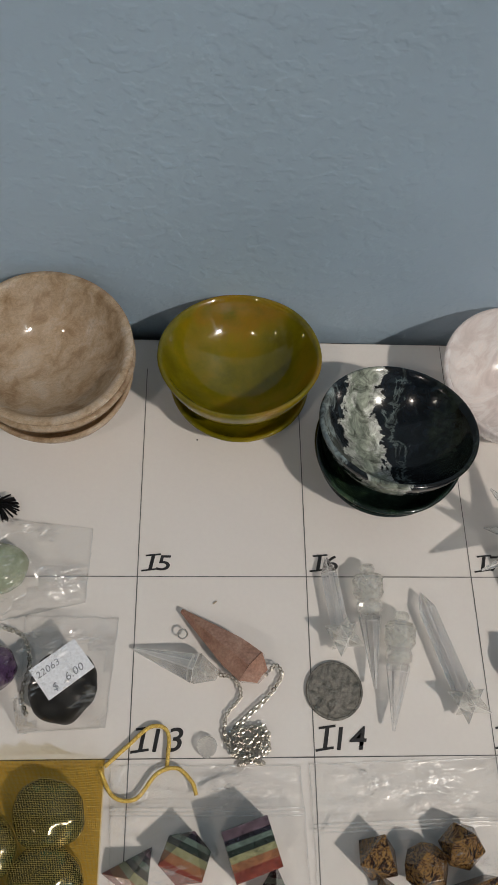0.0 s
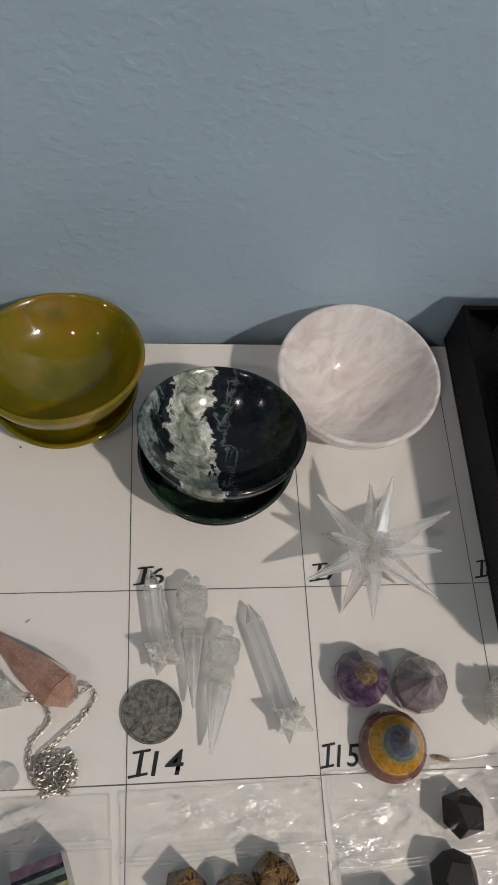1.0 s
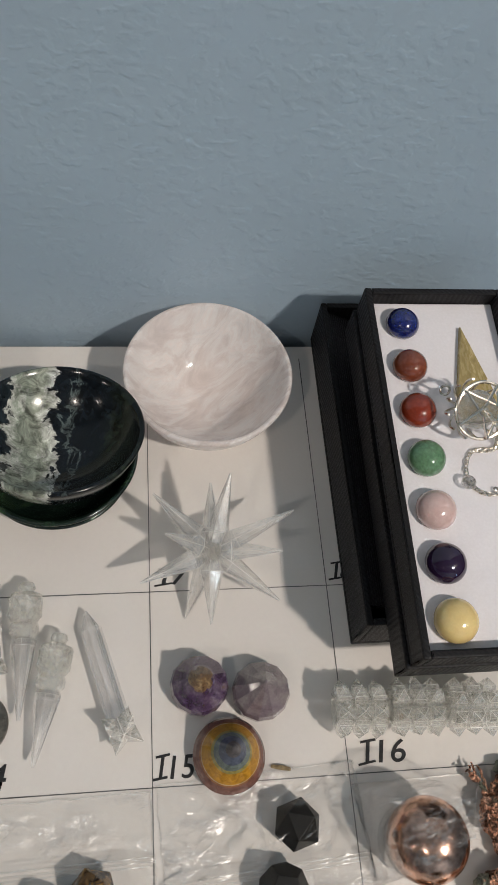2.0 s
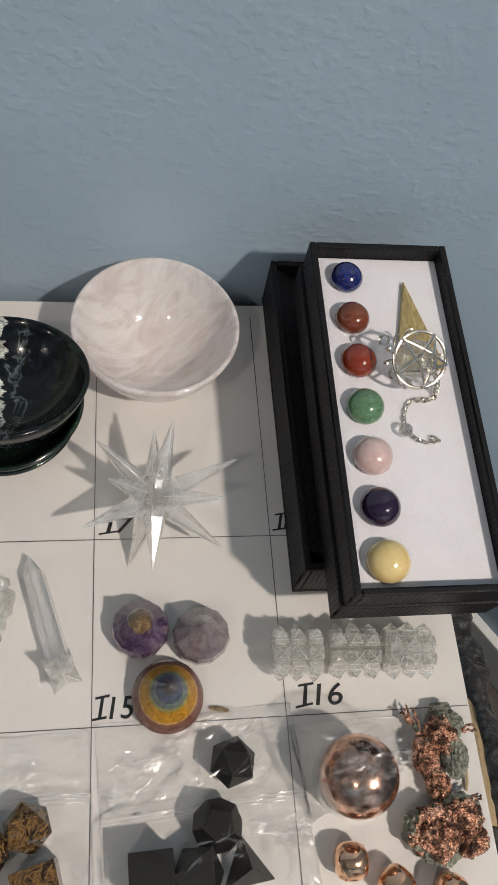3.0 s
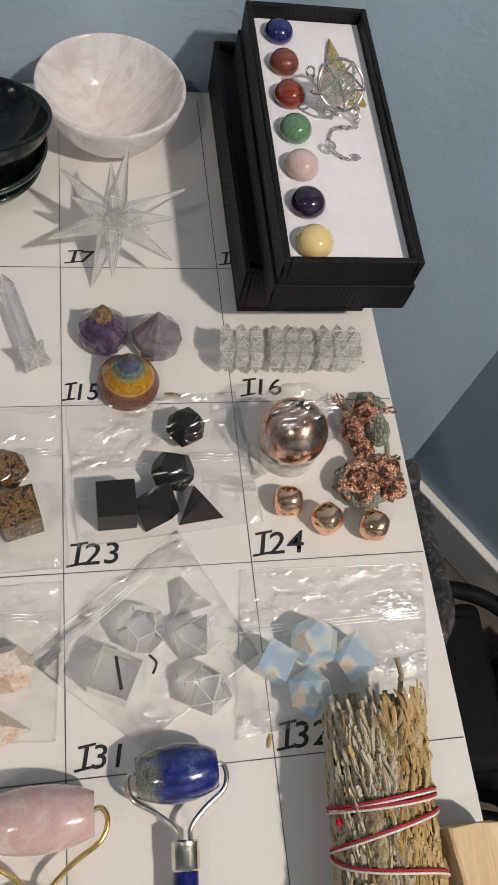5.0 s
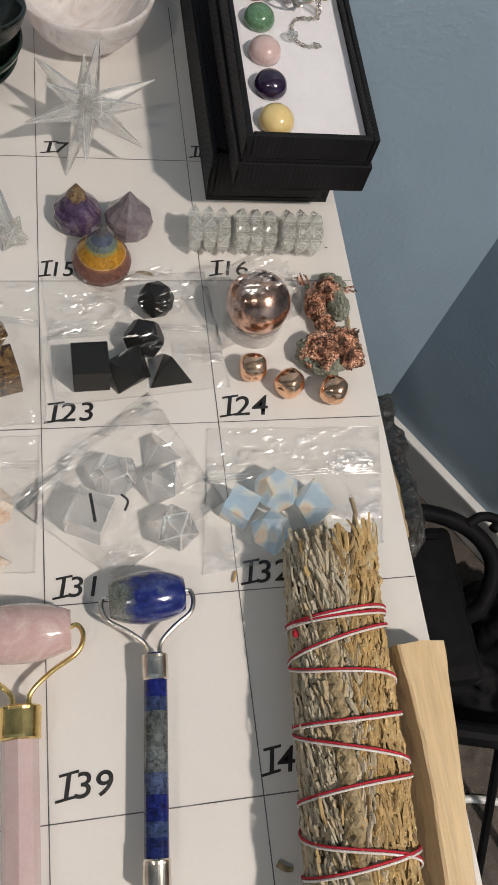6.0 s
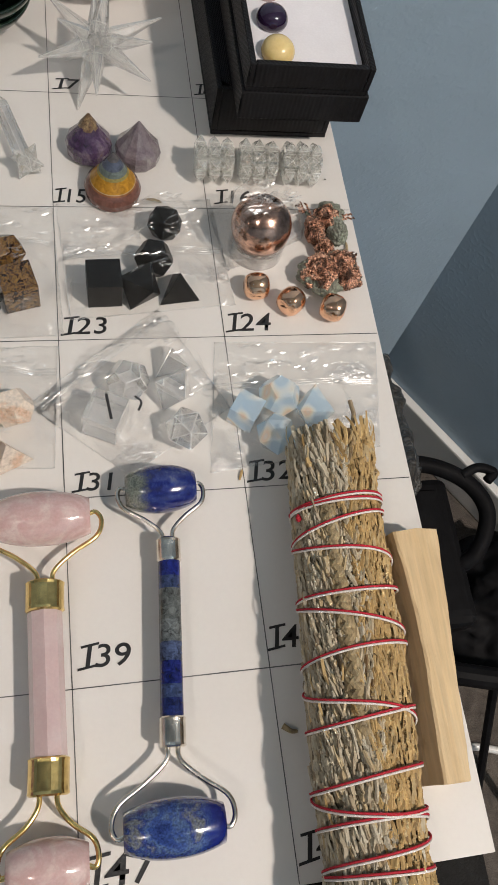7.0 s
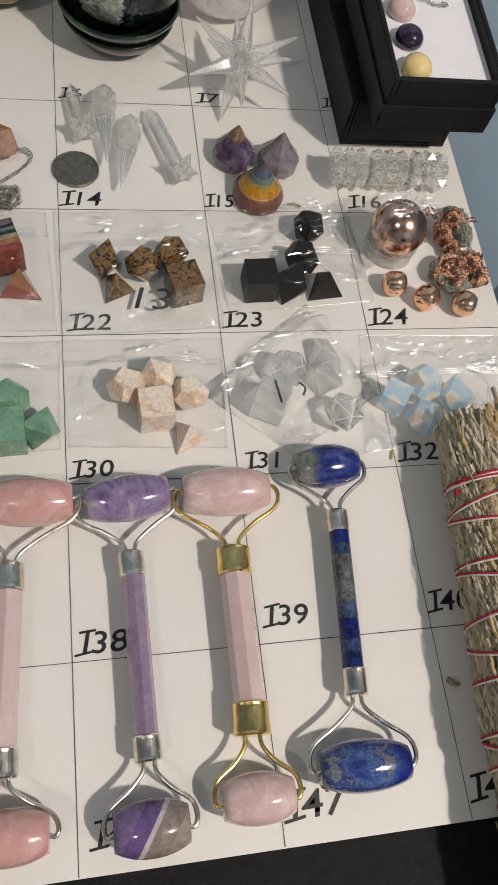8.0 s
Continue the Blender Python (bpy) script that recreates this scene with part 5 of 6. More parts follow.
# ---- copper ----
ball = thing("copper_ball", "polished copper ball with dull patches on a clear ring", "metal ball", pose(-0.0546, -0.1010, 0.0))
bm = bmesh.new()
bmesh.ops.create_uvsphere(bm, u_segments=64, v_segments=40, radius=0.0148)
part("sphere", bm, COPPER, ball, smooth=True, m=pose(0, 0, 0.0175))
ring = thing("ring_stand", "short clear plastic ring standing under a copper ball", "ring stand", pose(-0.0546, -0.1010, 0.0002))
part("ring", lathe_bm([(0.0128, 0), (0.0140, 0), (0.0140, 0.0085), (0.0128, 0.0085), (0.0128, 0)], 48), GLASSY, ring)
for k, (x, y, t) in enumerate(((-0.0587, -0.1285, 30), (-0.0428, -0.1375, 70), (-0.0227, -0.1415, 5))):
    bm = lathe_bm([(0, -0.0060), (0.0030, -0.0060), (0.0052, -0.0050), (0.0064, -0.0028), (0.0067, 0), (0.0064, 0.0028), (0.0052, 0.0050), (0.0030, 0.0060), (0, 0.0060)], 40, 0.06, k)
    solid("copper_nugget", bm, COPPER_SHINY, pose(x, y, 0.0066, 90, 8 * k - 8, t + 60), "shiny tumbled copper nugget with rounded edges", "copper nugget", "copper nuggets", smooth=True)


def rough_lump(radius, seed, squash=(1, 1, 1), spikes=0.5, sub=5):
    bm = bmesh.new()
    bmesh.ops.create_icosphere(bm, subdivisions=sub, radius=radius)
    for v in bm.verts:
        d = v.co.normalized()
        k = 1 + 0.30 * noise.noise(d * 1.7 + Vector((seed, 0, 0))) + spikes * 0.40 * noise.fractal(d * 4 + Vector((0, seed, 0)), 0.8, 2.0, 3) + spikes * 0.22 * noise.noise(d * 11 + Vector((seed, seed, 0))) + spikes * 0.16 * noise.noise(d * 24 + Vector((0, seed, seed)))
        v.co = Vector((d.x * squash[0], d.y * squash[1], d.z * squash[2])) * radius * max(0.35, k)
    return bm


def pebble(radius, seed, squash=(1, 1, 1)):
    """A tumbled stone: smooth, slightly angular."""
    bm = bmesh.new()
    bmesh.ops.create_icosphere(bm, subdivisions=5, radius=radius)
    for v in bm.verts:
        d = v.co.normalized()
        k = 1 + 0.16 * noise.noise(d * 1.1 + Vector((seed, 0, 0))) + 0.05 * noise.noise(d * 2.3 + Vector((0, seed, 0)))
        v.co = Vector((d.x * squash[0], d.y * squash[1], d.z * squash[2])) * radius * k
    return bm


def specimen(label, blobs, twigs, seed):
    t = thing("native_copper", label, "copper specimen", group="native copper specimens")
    for i, (x, y, z, r, sq, patina) in enumerate(blobs):
        bm = rough_lump(r * 1.08, seed + i * 3.3, sq, 0.36)
        lo = min(v.co.z for v in bm.verts)
        zz = max(z, 0.0002 - lo)
        part("lump", bm, PATINA if patina else NATIVE, t, "grey-green patina" if patina else "", m=pose(x, y, zz))
    rnd = random.Random(seed)
    for x0, y0, z0, x1, y1, z1 in twigs:
        for k in range(2):
            a, b = Vector((x0, y0, z0)), Vector((x1, y1, z1))
            e = b + Vector((rnd.uniform(-1, 1), rnd.uniform(-1, 1), rnd.uniform(-0.3, 0.6))) * 0.0018
            path = [a.lerp(e, s / 9) + Vector((rnd.uniform(-1, 1), rnd.uniform(-1, 1), rnd.uniform(-1, 1))) * 0.0007 for s in range(10)]
            part("twig", tube_bm(path, lambda s: 0.0010 * (1.25 - s) * (0.7 + 0.6 * abs(math.sin(s * 23))), 7), NATIVE, t)


specimen("rough native copper branch with green patina", [
    (-0.0240, -0.0950, 0.005, 0.0055, (0.9, 1.2, 0.8), False), (-0.0170, -0.0880, 0.005, 0.0062, (1.0, 1.1, 0.9), False), (-0.0125, -0.0840, 0.006, 0.0052, (1, 1, 0.8), True),
    (-0.0125, -0.0960, 0.007, 0.0058, (0.8, 1.3, 0.8), True), (-0.0200, -0.1050, 0.005, 0.0048, (0.9, 1.2, 0.8), False), (-0.0140, -0.0780, 0.004, 0.0035, (1.2, 0.8, 0.8), True)],
    [(-0.0240, -0.0900, 0.006, -0.0275, -0.0760, 0.005), (-0.0275, -0.0820, 0.005, -0.0310, -0.0780, 0.005), (-0.0120, -0.0860, 0.006, -0.0010, -0.0860, 0.006), (-0.0200, -0.0990, 0.005, -0.0210, -0.1090, 0.004)], 3)
specimen("heavy crusted lump of native copper, bright in the middle", [
    (-0.0250, -0.1210, 0.006, 0.0085, (1.1, 1.0, 0.8), False), (-0.0150, -0.1170, 0.006, 0.0072, (1.1, 0.9, 0.8), False), (-0.0310, -0.1210, 0.005, 0.0060, (0.9, 1.0, 0.8), True),
    (-0.0130, -0.1250, 0.006, 0.0064, (1.0, 0.9, 0.9), False), (-0.0230, -0.1280, 0.005, 0.0058, (1.2, 0.8, 0.8), True), (-0.0140, -0.1130, 0.008, 0.0045, (1.3, 0.8, 0.7), True)],
    [(-0.0180, -0.1120, 0.008, -0.0060, -0.1100, 0.007), (-0.0080, -0.1180, 0.007, -0.0055, -0.1090, 0.008)], 11)

# ---- black box and tray ----
lidbox = thing("open_box", "black ribbed card box lid lying open side up against the wall", "box")
X0, X1, Y0, Y1, BH, TH = -0.0690, -0.0050, -0.0260, 0.1300, 0.0300, 0.0028
part("bottom", box_bm(X0, X1, Y0, Y1, 0.0002, 0.0030, 0.0005), BLACKBOX, lidbox)
for name2, b in (("side_wall", (X0, X0 + TH, Y0, Y1)), ("side_wall", (X1 - TH, X1, Y0, Y1)), ("end_wall", (X0 + TH, X1 - TH, Y0, Y0 + TH)), ("end_wall", (X0 + TH, X1 - TH, Y1 - TH, Y1))):
    part(name2, box_bm(b[0], b[1], b[2], b[3], 0.0031, BH, 0.0007), BLACKBOX, lidbox)
for i in range(13):
    rx, rz = X0 + TH + 0.0007 + i * 0.0011, BH - 0.0030 - i * 0.0006
    part("lining_rib", tube_bm([Vector((rx, Y0 + TH + 0.006, rz)), Vector((rx, Y1 - TH - 0.001, rz))], 0.0007, 6), BLACKBOX, lidbox)
part("lining", box_bm(X0 + TH, X0 + TH + 0.0150, Y0 + TH + 0.006, Y1 - TH, 0.0031, BH - 0.0115), BLACKBOX, lidbox)

TILT = pose(0, -0.0455, 0.0300, 2.4) @ pose(0, 0.0455, -0.0300)
tray = thing("gift_tray", "black card tray with a white velvet insert, resting on a box", "tray", TILT)
TX0, TX1, TY0, TY1, TZ = -0.0605, 0.0005, -0.0455, 0.1085, 0.0636
part("outer_shell", box_bm(TX0 - 0.0012, TX1 + 0.0016, TY0 - 0.0005, TY1 + 0.0005, BH + 0.0004, BH + 0.0170, 0.0008), BLACKBOX, tray)
part("inner_base", box_bm(TX0 + 0.0002, TX1, TY0 + 0.0004, TY1, BH + 0.0171, BH + 0.0200, 0.0005), BLACKBOX, tray)
WT = 0.0030
for name2, b in (("side_wall", (TX0, TX0 + WT, TY0, TY1)), ("side_wall", (TX1 - WT, TX1, TY0, TY1)), ("end_wall", (TX0 + WT, TX1 - WT, TY0, TY0 + WT)), ("end_wall", (TX0 + WT, TX1 - WT, TY1 - WT, TY1))):
    part(name2, box_bm(b[0], b[1], b[2], b[3], BH + 0.0201, TZ, 0.0007), BLACKBOX, tray)
CARD_Z = 0.0568
part("insert", box_bm(TX0 + WT + 0.0002, TX1 - WT - 0.0002, TY0 + WT + 0.0002, TY1 - WT - 0.0002, BH + 0.0202, CARD_Z, 0.0004), CARD, tray, "white velvet card insert")

cab_mats = [
    ("lapis blue", LAPIS, 0.0066), ("brown", stone("brown_agate", [(0.3, (0.13, 0.03, 0.014)), (0.7, (0.21, 0.06, 0.028))], scale=90, rough=0.08, coat=0.5, sss=0.2), 0.0068),
    ("brick red", stone("red_jasper", [(0.3, (0.15, 0.018, 0.007)), (0.7, (0.27, 0.045, 0.018))], scale=70, rough=0.08, coat=0.5, sss=0.2), 0.0070),
    ("green", stone("green_cabochon", [(0.3, (0.075, 0.17, 0.09)), (0.7, (0.13, 0.25, 0.14))], scale=120, rough=0.1, coat=0.5, grain=0.2), 0.0071),
    ("pale pink", stone("pink_cabochon", [(0.3, (0.54, 0.39, 0.37)), (0.7, (0.62, 0.48, 0.46))], scale=80, rough=0.1, coat=0.5, grain=0.04, sss=0.4), 0.0073),
    ("dark purple", stone("dark_amethyst_cabochon", [(0.3, (0.012, 0.005, 0.022)), (0.6, (0.022, 0.009, 0.036)), (0.75, (0.07, 0.035, 0.09))], scale=90, rough=0.06, coat=0.5), 0.0073),
    ("butter yellow", stone("yellow_calcite", [(0.3, (0.66, 0.50, 0.20)), (0.7, (0.74, 0.60, 0.30))], scale=50, rough=0.12, coat=0.4, grain=0.04, sss=0.4), 0.0076),
]
for (word, mt, r0), cy in zip(cab_mats, (0.0935, 0.0728, 0.0522, 0.0312, 0.0098, -0.0110, -0.0320)):
    r = r0 * 1.07
    prof = [(0, 0), (r * 0.93, 0), (r, r * 0.25)] + [(r * math.cos(a), r * 0.25 + r * 0.85 * math.sin(a)) for a in [i * math.pi / 22 for i in range(1, 11)]] + [(0, r * 1.1)]
    solid("round_cabochon", lathe_bm(prof, 40, 0.015, cy * 90), mt, TILT @ pose(-0.0450, cy, CARD_Z + 0.0002, 0, 0, cy * 4000), "polished " + word + " stone cabochon on a white card", "cabochon", "seven cabochons", smooth=True)

pendant = thing("caged_pendant", "silver wire cage pendant with a star front, on a fine chain", "pendant", TILT @ pose(-0.0255, 0.0470, CARD_Z + 0.0124) @ Matrix.Scale(1.28, 4))
bm = bmesh.new()
bmesh.ops.create_icosphere(bm, subdivisions=3, radius=0.0062)
part("caged_ball", bm, QUARTZ_ICY, pendant, "pale clear stone ball", smooth=True)
RC = 0.0094


def arc(center, u, v, r, a0=0.0, a1=2 * math.pi, n=36):
    return [Vector(center) + r * (math.cos(a0 + (a1 - a0) * i / n) * Vector(u) + math.sin(a0 + (a1 - a0) * i / n) * Vector(v)) for i in range(n + 1)]


FRONT = Vector((0.10, -0.55, 0.83)).normalized()
FU = FRONT.cross(Vector((0, 0, 1))).normalized()
FV = FU.cross(FRONT) * -1
part("cage_ring", tube_bm(arc(FRONT * 0.0035, FU, FV, 0.0086), 0.00055, 8, caps=False), SILVER, pendant)
for k in range(5):
    a, b = (math.pi / 2 + k * 4 * math.pi / 5), (math.pi / 2 + (k + 1) * 4 * math.pi / 5)
    p0 = FRONT * 0.0045 + 0.0086 * (math.cos(a) * FU + math.sin(a) * FV)
    p1 = FRONT * 0.0045 + 0.0086 * (math.cos(b) * FU + math.sin(b) * FV)
    part("star_bar", tube_bm([p0, p0.lerp(p1, 0.5) + FRONT * 0.0040, p1], 0.00045, 7), SILVER, pendant)
for k in range(6):
    a = k * math.pi / 6
    w = math.cos(a) * FU + math.sin(a) * FV
    part("cage_wire", tube_bm(arc((0, 0, 0), w, FRONT, 0.0093, math.pi, 2 * math.pi), 0.0004, 6), SILVER, pendant)
part("hinge", tube_bm(arc((-0.0092, 0.0062, 0.001), (1, 0, 0), (0, 0.7, 0.7), 0.0015, n=12), 0.0004, 6, caps=False), SILVER, pendant)
chain("chain", [(0.0040, -0.0040, 0.0060), (0.0082, -0.0070, -0.0085), (0.0077, -0.0090, -0.0090), (0.0000, -0.0100, -0.0090), (-0.0030, -0.0155, -0.0090), (-0.0022, -0.0210, -0.0090), (0.0020, -0.0240, -0.0090), (0.0070, -0.0235, -0.0090), (0.0040, -0.0222, -0.0088)], 0.0006, SILVER, pendant, "fine silver chain", step=0.0011)
chain("chain", [(-0.0020, -0.0040, 0.0090), (0.0020, -0.0080, 0.0060), (0.0085, -0.0040, -0.0050), (0.0090, -0.0070, -0.0088), (0.0060, -0.0095, -0.0090), (0.0010, -0.0098, -0.0088)], 0.0006, SILVER, pendant, "fine silver chain", step=0.0011)
bm = bmesh.new()
bmesh.ops.create_icosphere(bm, subdivisions=3, radius=0.0022)
part("bead", bm, GLASSY, pendant, "small clear bead", smooth=True, m=pose(-0.0038, -0.0208, -0.0072))
horn_base = [(-0.0290, 0.0510), (-0.0077, 0.0487), (-0.0198, 0.0930)]
hornp = hull_bm([(x, y, 0) for x, y in horn_base] + [(x * 0.96 - 0.0007, y * 0.97 + 0.0019, 0.0020) for x, y in horn_base] + [(-0.0190, 0.0620, 0.0040)], 0.0003)
solid("horn_point", hornp, HORN, TILT @ pose(0, 0, CARD_Z + 0.0002), "flat olive triangular horn point on a white card", "horn point")

# ---- facial rollers ----
def barrel_bm(length, r, end=0.66):
    prof = [(0, -length / 2)]
    n = 12
    for i in range(n + 1):
        t = -1 + 2 * i / n
        prof.append((r * (end + (1 - end) * (1 - abs(t) ** 2.2)), t * length / 2))
    prof.append((0, length / 2))
    return lathe_bm(prof, 40, 0.012, length * 1000)


def roller(label, head, head_r, collar, low_collar, foot, foot_r, rod_r, rod_mat, head_mat, foot_mat, metal_mat, rod_sides=10):
    """head, foot: the two ends of the stone (x, y) pairs; collars: their outer and inner ends."""
    rol = thing("facial_roller", label, "facial roller", group="facial rollers")
    zc = (head_r + foot_r) * 0.46
    Ht, Hb = Vector((*collar[0], zc)), Vector((*collar[1], zc))
    Lt, Lb = Vector((*low_collar[0], zc)), Vector((*low_collar[1], zc))
    axis = (Lt - Hb)
    mid = (Lt + Hb) / 2
    ang = math.degrees(math.atan2(axis.y, axis.x)) + 90
    bm = lathe_bm([(0, -axis.length / 2), (rod_r, -axis.length / 2), (rod_r, axis.length / 2), (0, axis.length / 2)], rod_sides)
    bmesh.ops.rotate(bm, verts=bm.verts[:], cent=(0, 0, 0), matrix=Matrix.Rotation(-math.pi / 2, 3, "X"))
    part("handle", bm, rod_mat, rol, m=pose(*mid, 0, 0, ang), smooth=False)
    for a, b in ((Ht, Hb), (Lt, Lb)):
        c = lathe_bm([(0, 0), (rod_r * 1.02, 0), (rod_r * 1.15, 0.0006), (rod_r * 1.12, 0.0016), (rod_r * 1.12, (b - a).length - 0.0016), (rod_r * 1.15, (b - a).length - 0.0006), (rod_r * 1.02, (b - a).length), (0, (b - a).length)], 36)
        q = (b - a).to_track_quat("Z", "Y").to_matrix().to_4x4()
        part("collar", c, metal_mat, rol, "shiny metal collar", m=Matrix.Translation(a) @ q, smooth=False)
    for (e0, e1), r, hub, mt in ((head, head_r, Ht, head_mat), (foot, foot_r, Lb, foot_mat)):
        p0, p1 = Vector((*e0, r + 0.0003)), Vector((*e1, r + 0.0003))
        ctr = (p0 + p1) / 2
        q = (p1 - p0).to_track_quat("Z", "Y").to_matrix().to_4x4()
        stn = part("roller_stone", barrel_bm((p1 - p0).length * 0.95, r), mt, rol, m=Matrix.Translation(ctr) @ q, smooth=True)
        out = (ctr - hub)
        along = (p1 - p0).normalized()
        for end, s in ((p0, -1), (p1, 1)):
            d = (end - hub)
            start = hub + along * s * rod_r * 0.45
            path = smooth_path([start - out.normalized() * 0.002, start + out * 0.16 + along * s * 0.0006, hub + out * 0.42 + (end - ctr) * 0.55, hub + out * 0.66 + (end - ctr) * 1.04, hub + out * 0.90 + (end - ctr) * 1.17, end + along * s * 0.0012 + out * 0.06, end - along * s * 0.0030], 7)
            part("wire_arm", tube_bm(path, 0.00095, 9), metal_mat, rol, "bent metal wire arm", smooth=True)
    return rol


roller("lapis lazuli facial roller with silver wire arms", ((-0.1290, -0.2310), (-0.0990, -0.2305)), 0.0100, ((-0.1125, -0.2520), (-0.1129, -0.2615)), ((-0.1169, -0.3194), (-0.1176, -0.3300)), ((-0.1380, -0.3555), (-0.1012, -0.3566)), 0.0100, 0.0043, LAPIS_ROD, LAPIS_HEAD, LAPIS_FOOT, SILVER, 24)
roller("rose quartz facial roller with gold wire arms", ((-0.1807, -0.2403), (-0.1416, -0.2405)), 0.0108, ((-0.1607, -0.2655), (-0.1611, -0.2770)), ((-0.1610, -0.3280), (-0.1616, -0.3405)), ((-0.1762, -0.3622), (-0.1480, -0.3628)), 0.0096, 0.0064, ROSE_ROD, ROSE, ROSE, GOLD, 8)
roller("amethyst facial roller with silver wire arms", ((-0.2215, -0.2420), (-0.1850, -0.2390)), 0.0101, ((-0.2035, -0.2641), (-0.2029, -0.2742)), ((-0.2019, -0.3357), (-0.2015, -0.3452)), ((-0.2165, -0.3675), (-0.1878, -0.3674)), 0.0100, 0.0047, AMETHYST_ROD, AMETHYST_ROLL, AMETHYST_FOOT, SILVER, 8)
roller("pink quartz facial roller with silver wire arms", ((-0.2620, -0.2395), (-0.2250, -0.2400)), 0.0104, ((-0.2520, -0.2655), (-0.2520, -0.2765)), ((-0.2545, -0.3345), (-0.2545, -0.3450)), ((-0.2675, -0.3640), (-0.2370, -0.3645)), 0.0098, 0.0055, ROSE_ROD, ROSE_DEEP, ROSE_DEEP, SILVER, 8)

# ---- sage bundle and wood ----
def sage_axis(y):
    """Centre line and half width of the bundle at y."""
    ys = (-0.450, -0.405, -0.378, -0.350, -0.305, -0.250, -0.222, -0.210)
    xs = (-0.0510, -0.0525, -0.0520, -0.0508, -0.0470, -0.0440, -0.0412, -0.0405)
    ws = (0.0235, 0.0215, 0.0178, 0.0192, 0.0190, 0.0178, 0.0182, 0.0170)
    return float(np.interp(y, ys, xs)), float(np.interp(y, ys, ws))


def sage_point(y, a, k=1.0):
    cx, w = sage_axis(y)
    return Vector((cx + w * k * math.cos(a), y, 0.0185 + w * 0.96 * k * math.sin(a)))


sage = thing("sage_bundle", "dried sage smudge bundle tied with red and white twine", "sage bundle")
bm = bmesh.new()
rings = []
for i in range(40):
    y = -0.445 + 0.218 * i / 39
    rings.append([bm.verts.new(sage_point(y, 2 * math.pi * k / 32, 0.90 + 0.06 * noise.noise(Vector((k * 0.9, y * 300, 0)))) ) for k in range(32)])
for a, b in zip(rings, rings[1:]):
    for k in range(32):
        bm.faces.new((a[k], a[(k + 1) % 32], b[(k + 1) % 32], b[k]))
bm.faces.new(rings[0])
bm.faces.new(rings[-1])
part("core", bm, SAGE_CORE, sage, "dark core under the leaves")
rs = random.Random(5)


def leaf_bm(bm, length, width, curl, rr):
    """A narrow dried leaf along y, folded and curled."""
    n = 6
    rows = []
    for i in range(n + 1):
        t = i / n
        w = width * (0.55 + 0.45 * math.sin(math.pi * min(1, 0.12 + t * 0.8)) ** 0.6) * rr.uniform(0.75, 1.15)
        z = curl * math.sin(math.pi * t) + rr.uniform(-1, 1) * 0.0002
        x = rr.uniform(-1, 1) * width * 0.18
        rows.append((Vector((x - w, t * length, z - w * 0.5)), Vector((x, t * length, z + w * 0.35)), Vector((x + w, t * length, z - w * 0.4))))
    return rows


def add_leaf(bm, rows, m):
    vr = [[bm.verts.new(m @ p) for p in r] for r in rows]
    for a, b in zip(vr, vr[1:]):
        for k in range(2):
            bm.faces.new((a[k], a[k + 1], b[k + 1], b[k]))


def leaf_place(y, a, lift, rr, lean=0.25):
    p = sage_point(y, a, 0.96 + lift)
    out = Vector((math.cos(a), 0, math.sin(a)))
    along = Vector((rr.uniform(-lean, lean) * math.sin(a), 1, rr.uniform(-lean, lean) * 0.4 - 0.06))
    along.normalize()
    side = along.cross(out).normalized()
    up = side.cross(along)
    m = Matrix((side, along, up)).transposed().to_4x4()
    m.translation = p
    return m


for mt, a_lo, a_hi, count in ((SAGE, 1.45, math.pi + 0.6, 4200), (SAGE_TAN, -0.6, 1.65, 4200)):
    mass = bmesh.new()
    for i in range(count):
        a = rs.uniform(a_lo, a_hi)
        y = rs.uniform(-0.442, -0.222)
        add_leaf(mass, leaf_bm(mass, rs.uniform(0.0025, 0.0085), rs.uniform(0.0004, 0.0011), rs.uniform(-0.0003, 0.0008), rs), leaf_place(y, a, rs.uniform(-0.05, 0.045), rs, 0.42))
    tagged(part("leaf_mass", mass, mt, sage), kind="stuff")
protos = []
for i in range(28):
    b = bmesh.new()
    add_leaf(b, leaf_bm(b, rs.uniform(0.005, 0.011), rs.uniform(0.0006, 0.0015), rs.uniform(0.0001, 0.0012), rs), Matrix.Identity(4))
    me = mesh_of(b, "leaf")
    me.materials.append(SAGE if i % 2 else SAGE_TAN)
    protos.append(me)
for i in range(280):
    a = rs.uniform(0.05, math.pi - 0.05)
    y = rs.uniform(-0.440, -0.226) if i < 220 else rs.uniform(-0.236, -0.219)
    grey = rs.random() < (0.85 if a > 1.5 else 0.15)
    ob = new("leaf", protos[2 * rs.randrange(14) + (1 if grey else 0)])
    ob.parent = sage
    ob.matrix_basis = leaf_place(y, a, rs.uniform(0.0, 0.045), rs, 0.45)
for i in range(70):
    a = rs.uniform(0, 2 * math.pi)
    k = math.sqrt(rs.uniform(0, 0.9))
    p0 = sage_point(-0.228, a, k)
    p1 = p0 + Vector((rs.uniform(-1, 1) * 0.0015, rs.uniform(0.007, 0.018), rs.uniform(-1, 1) * 0.001))
    part("stem", tube_bm([p0, (p0 + p1) / 2, p1], rs.uniform(0.0006, 0.0014), 6), SAGE if p0.x < -0.044 else SAGE_TAN, sage)
part("stem", tube_bm([sage_point(-0.225, 0.9, 0.5), Vector((-0.0290, -0.2060, 0.022)), Vector((-0.0300, -0.2000, 0.023))], 0.0010, 7), SAGE, sage)
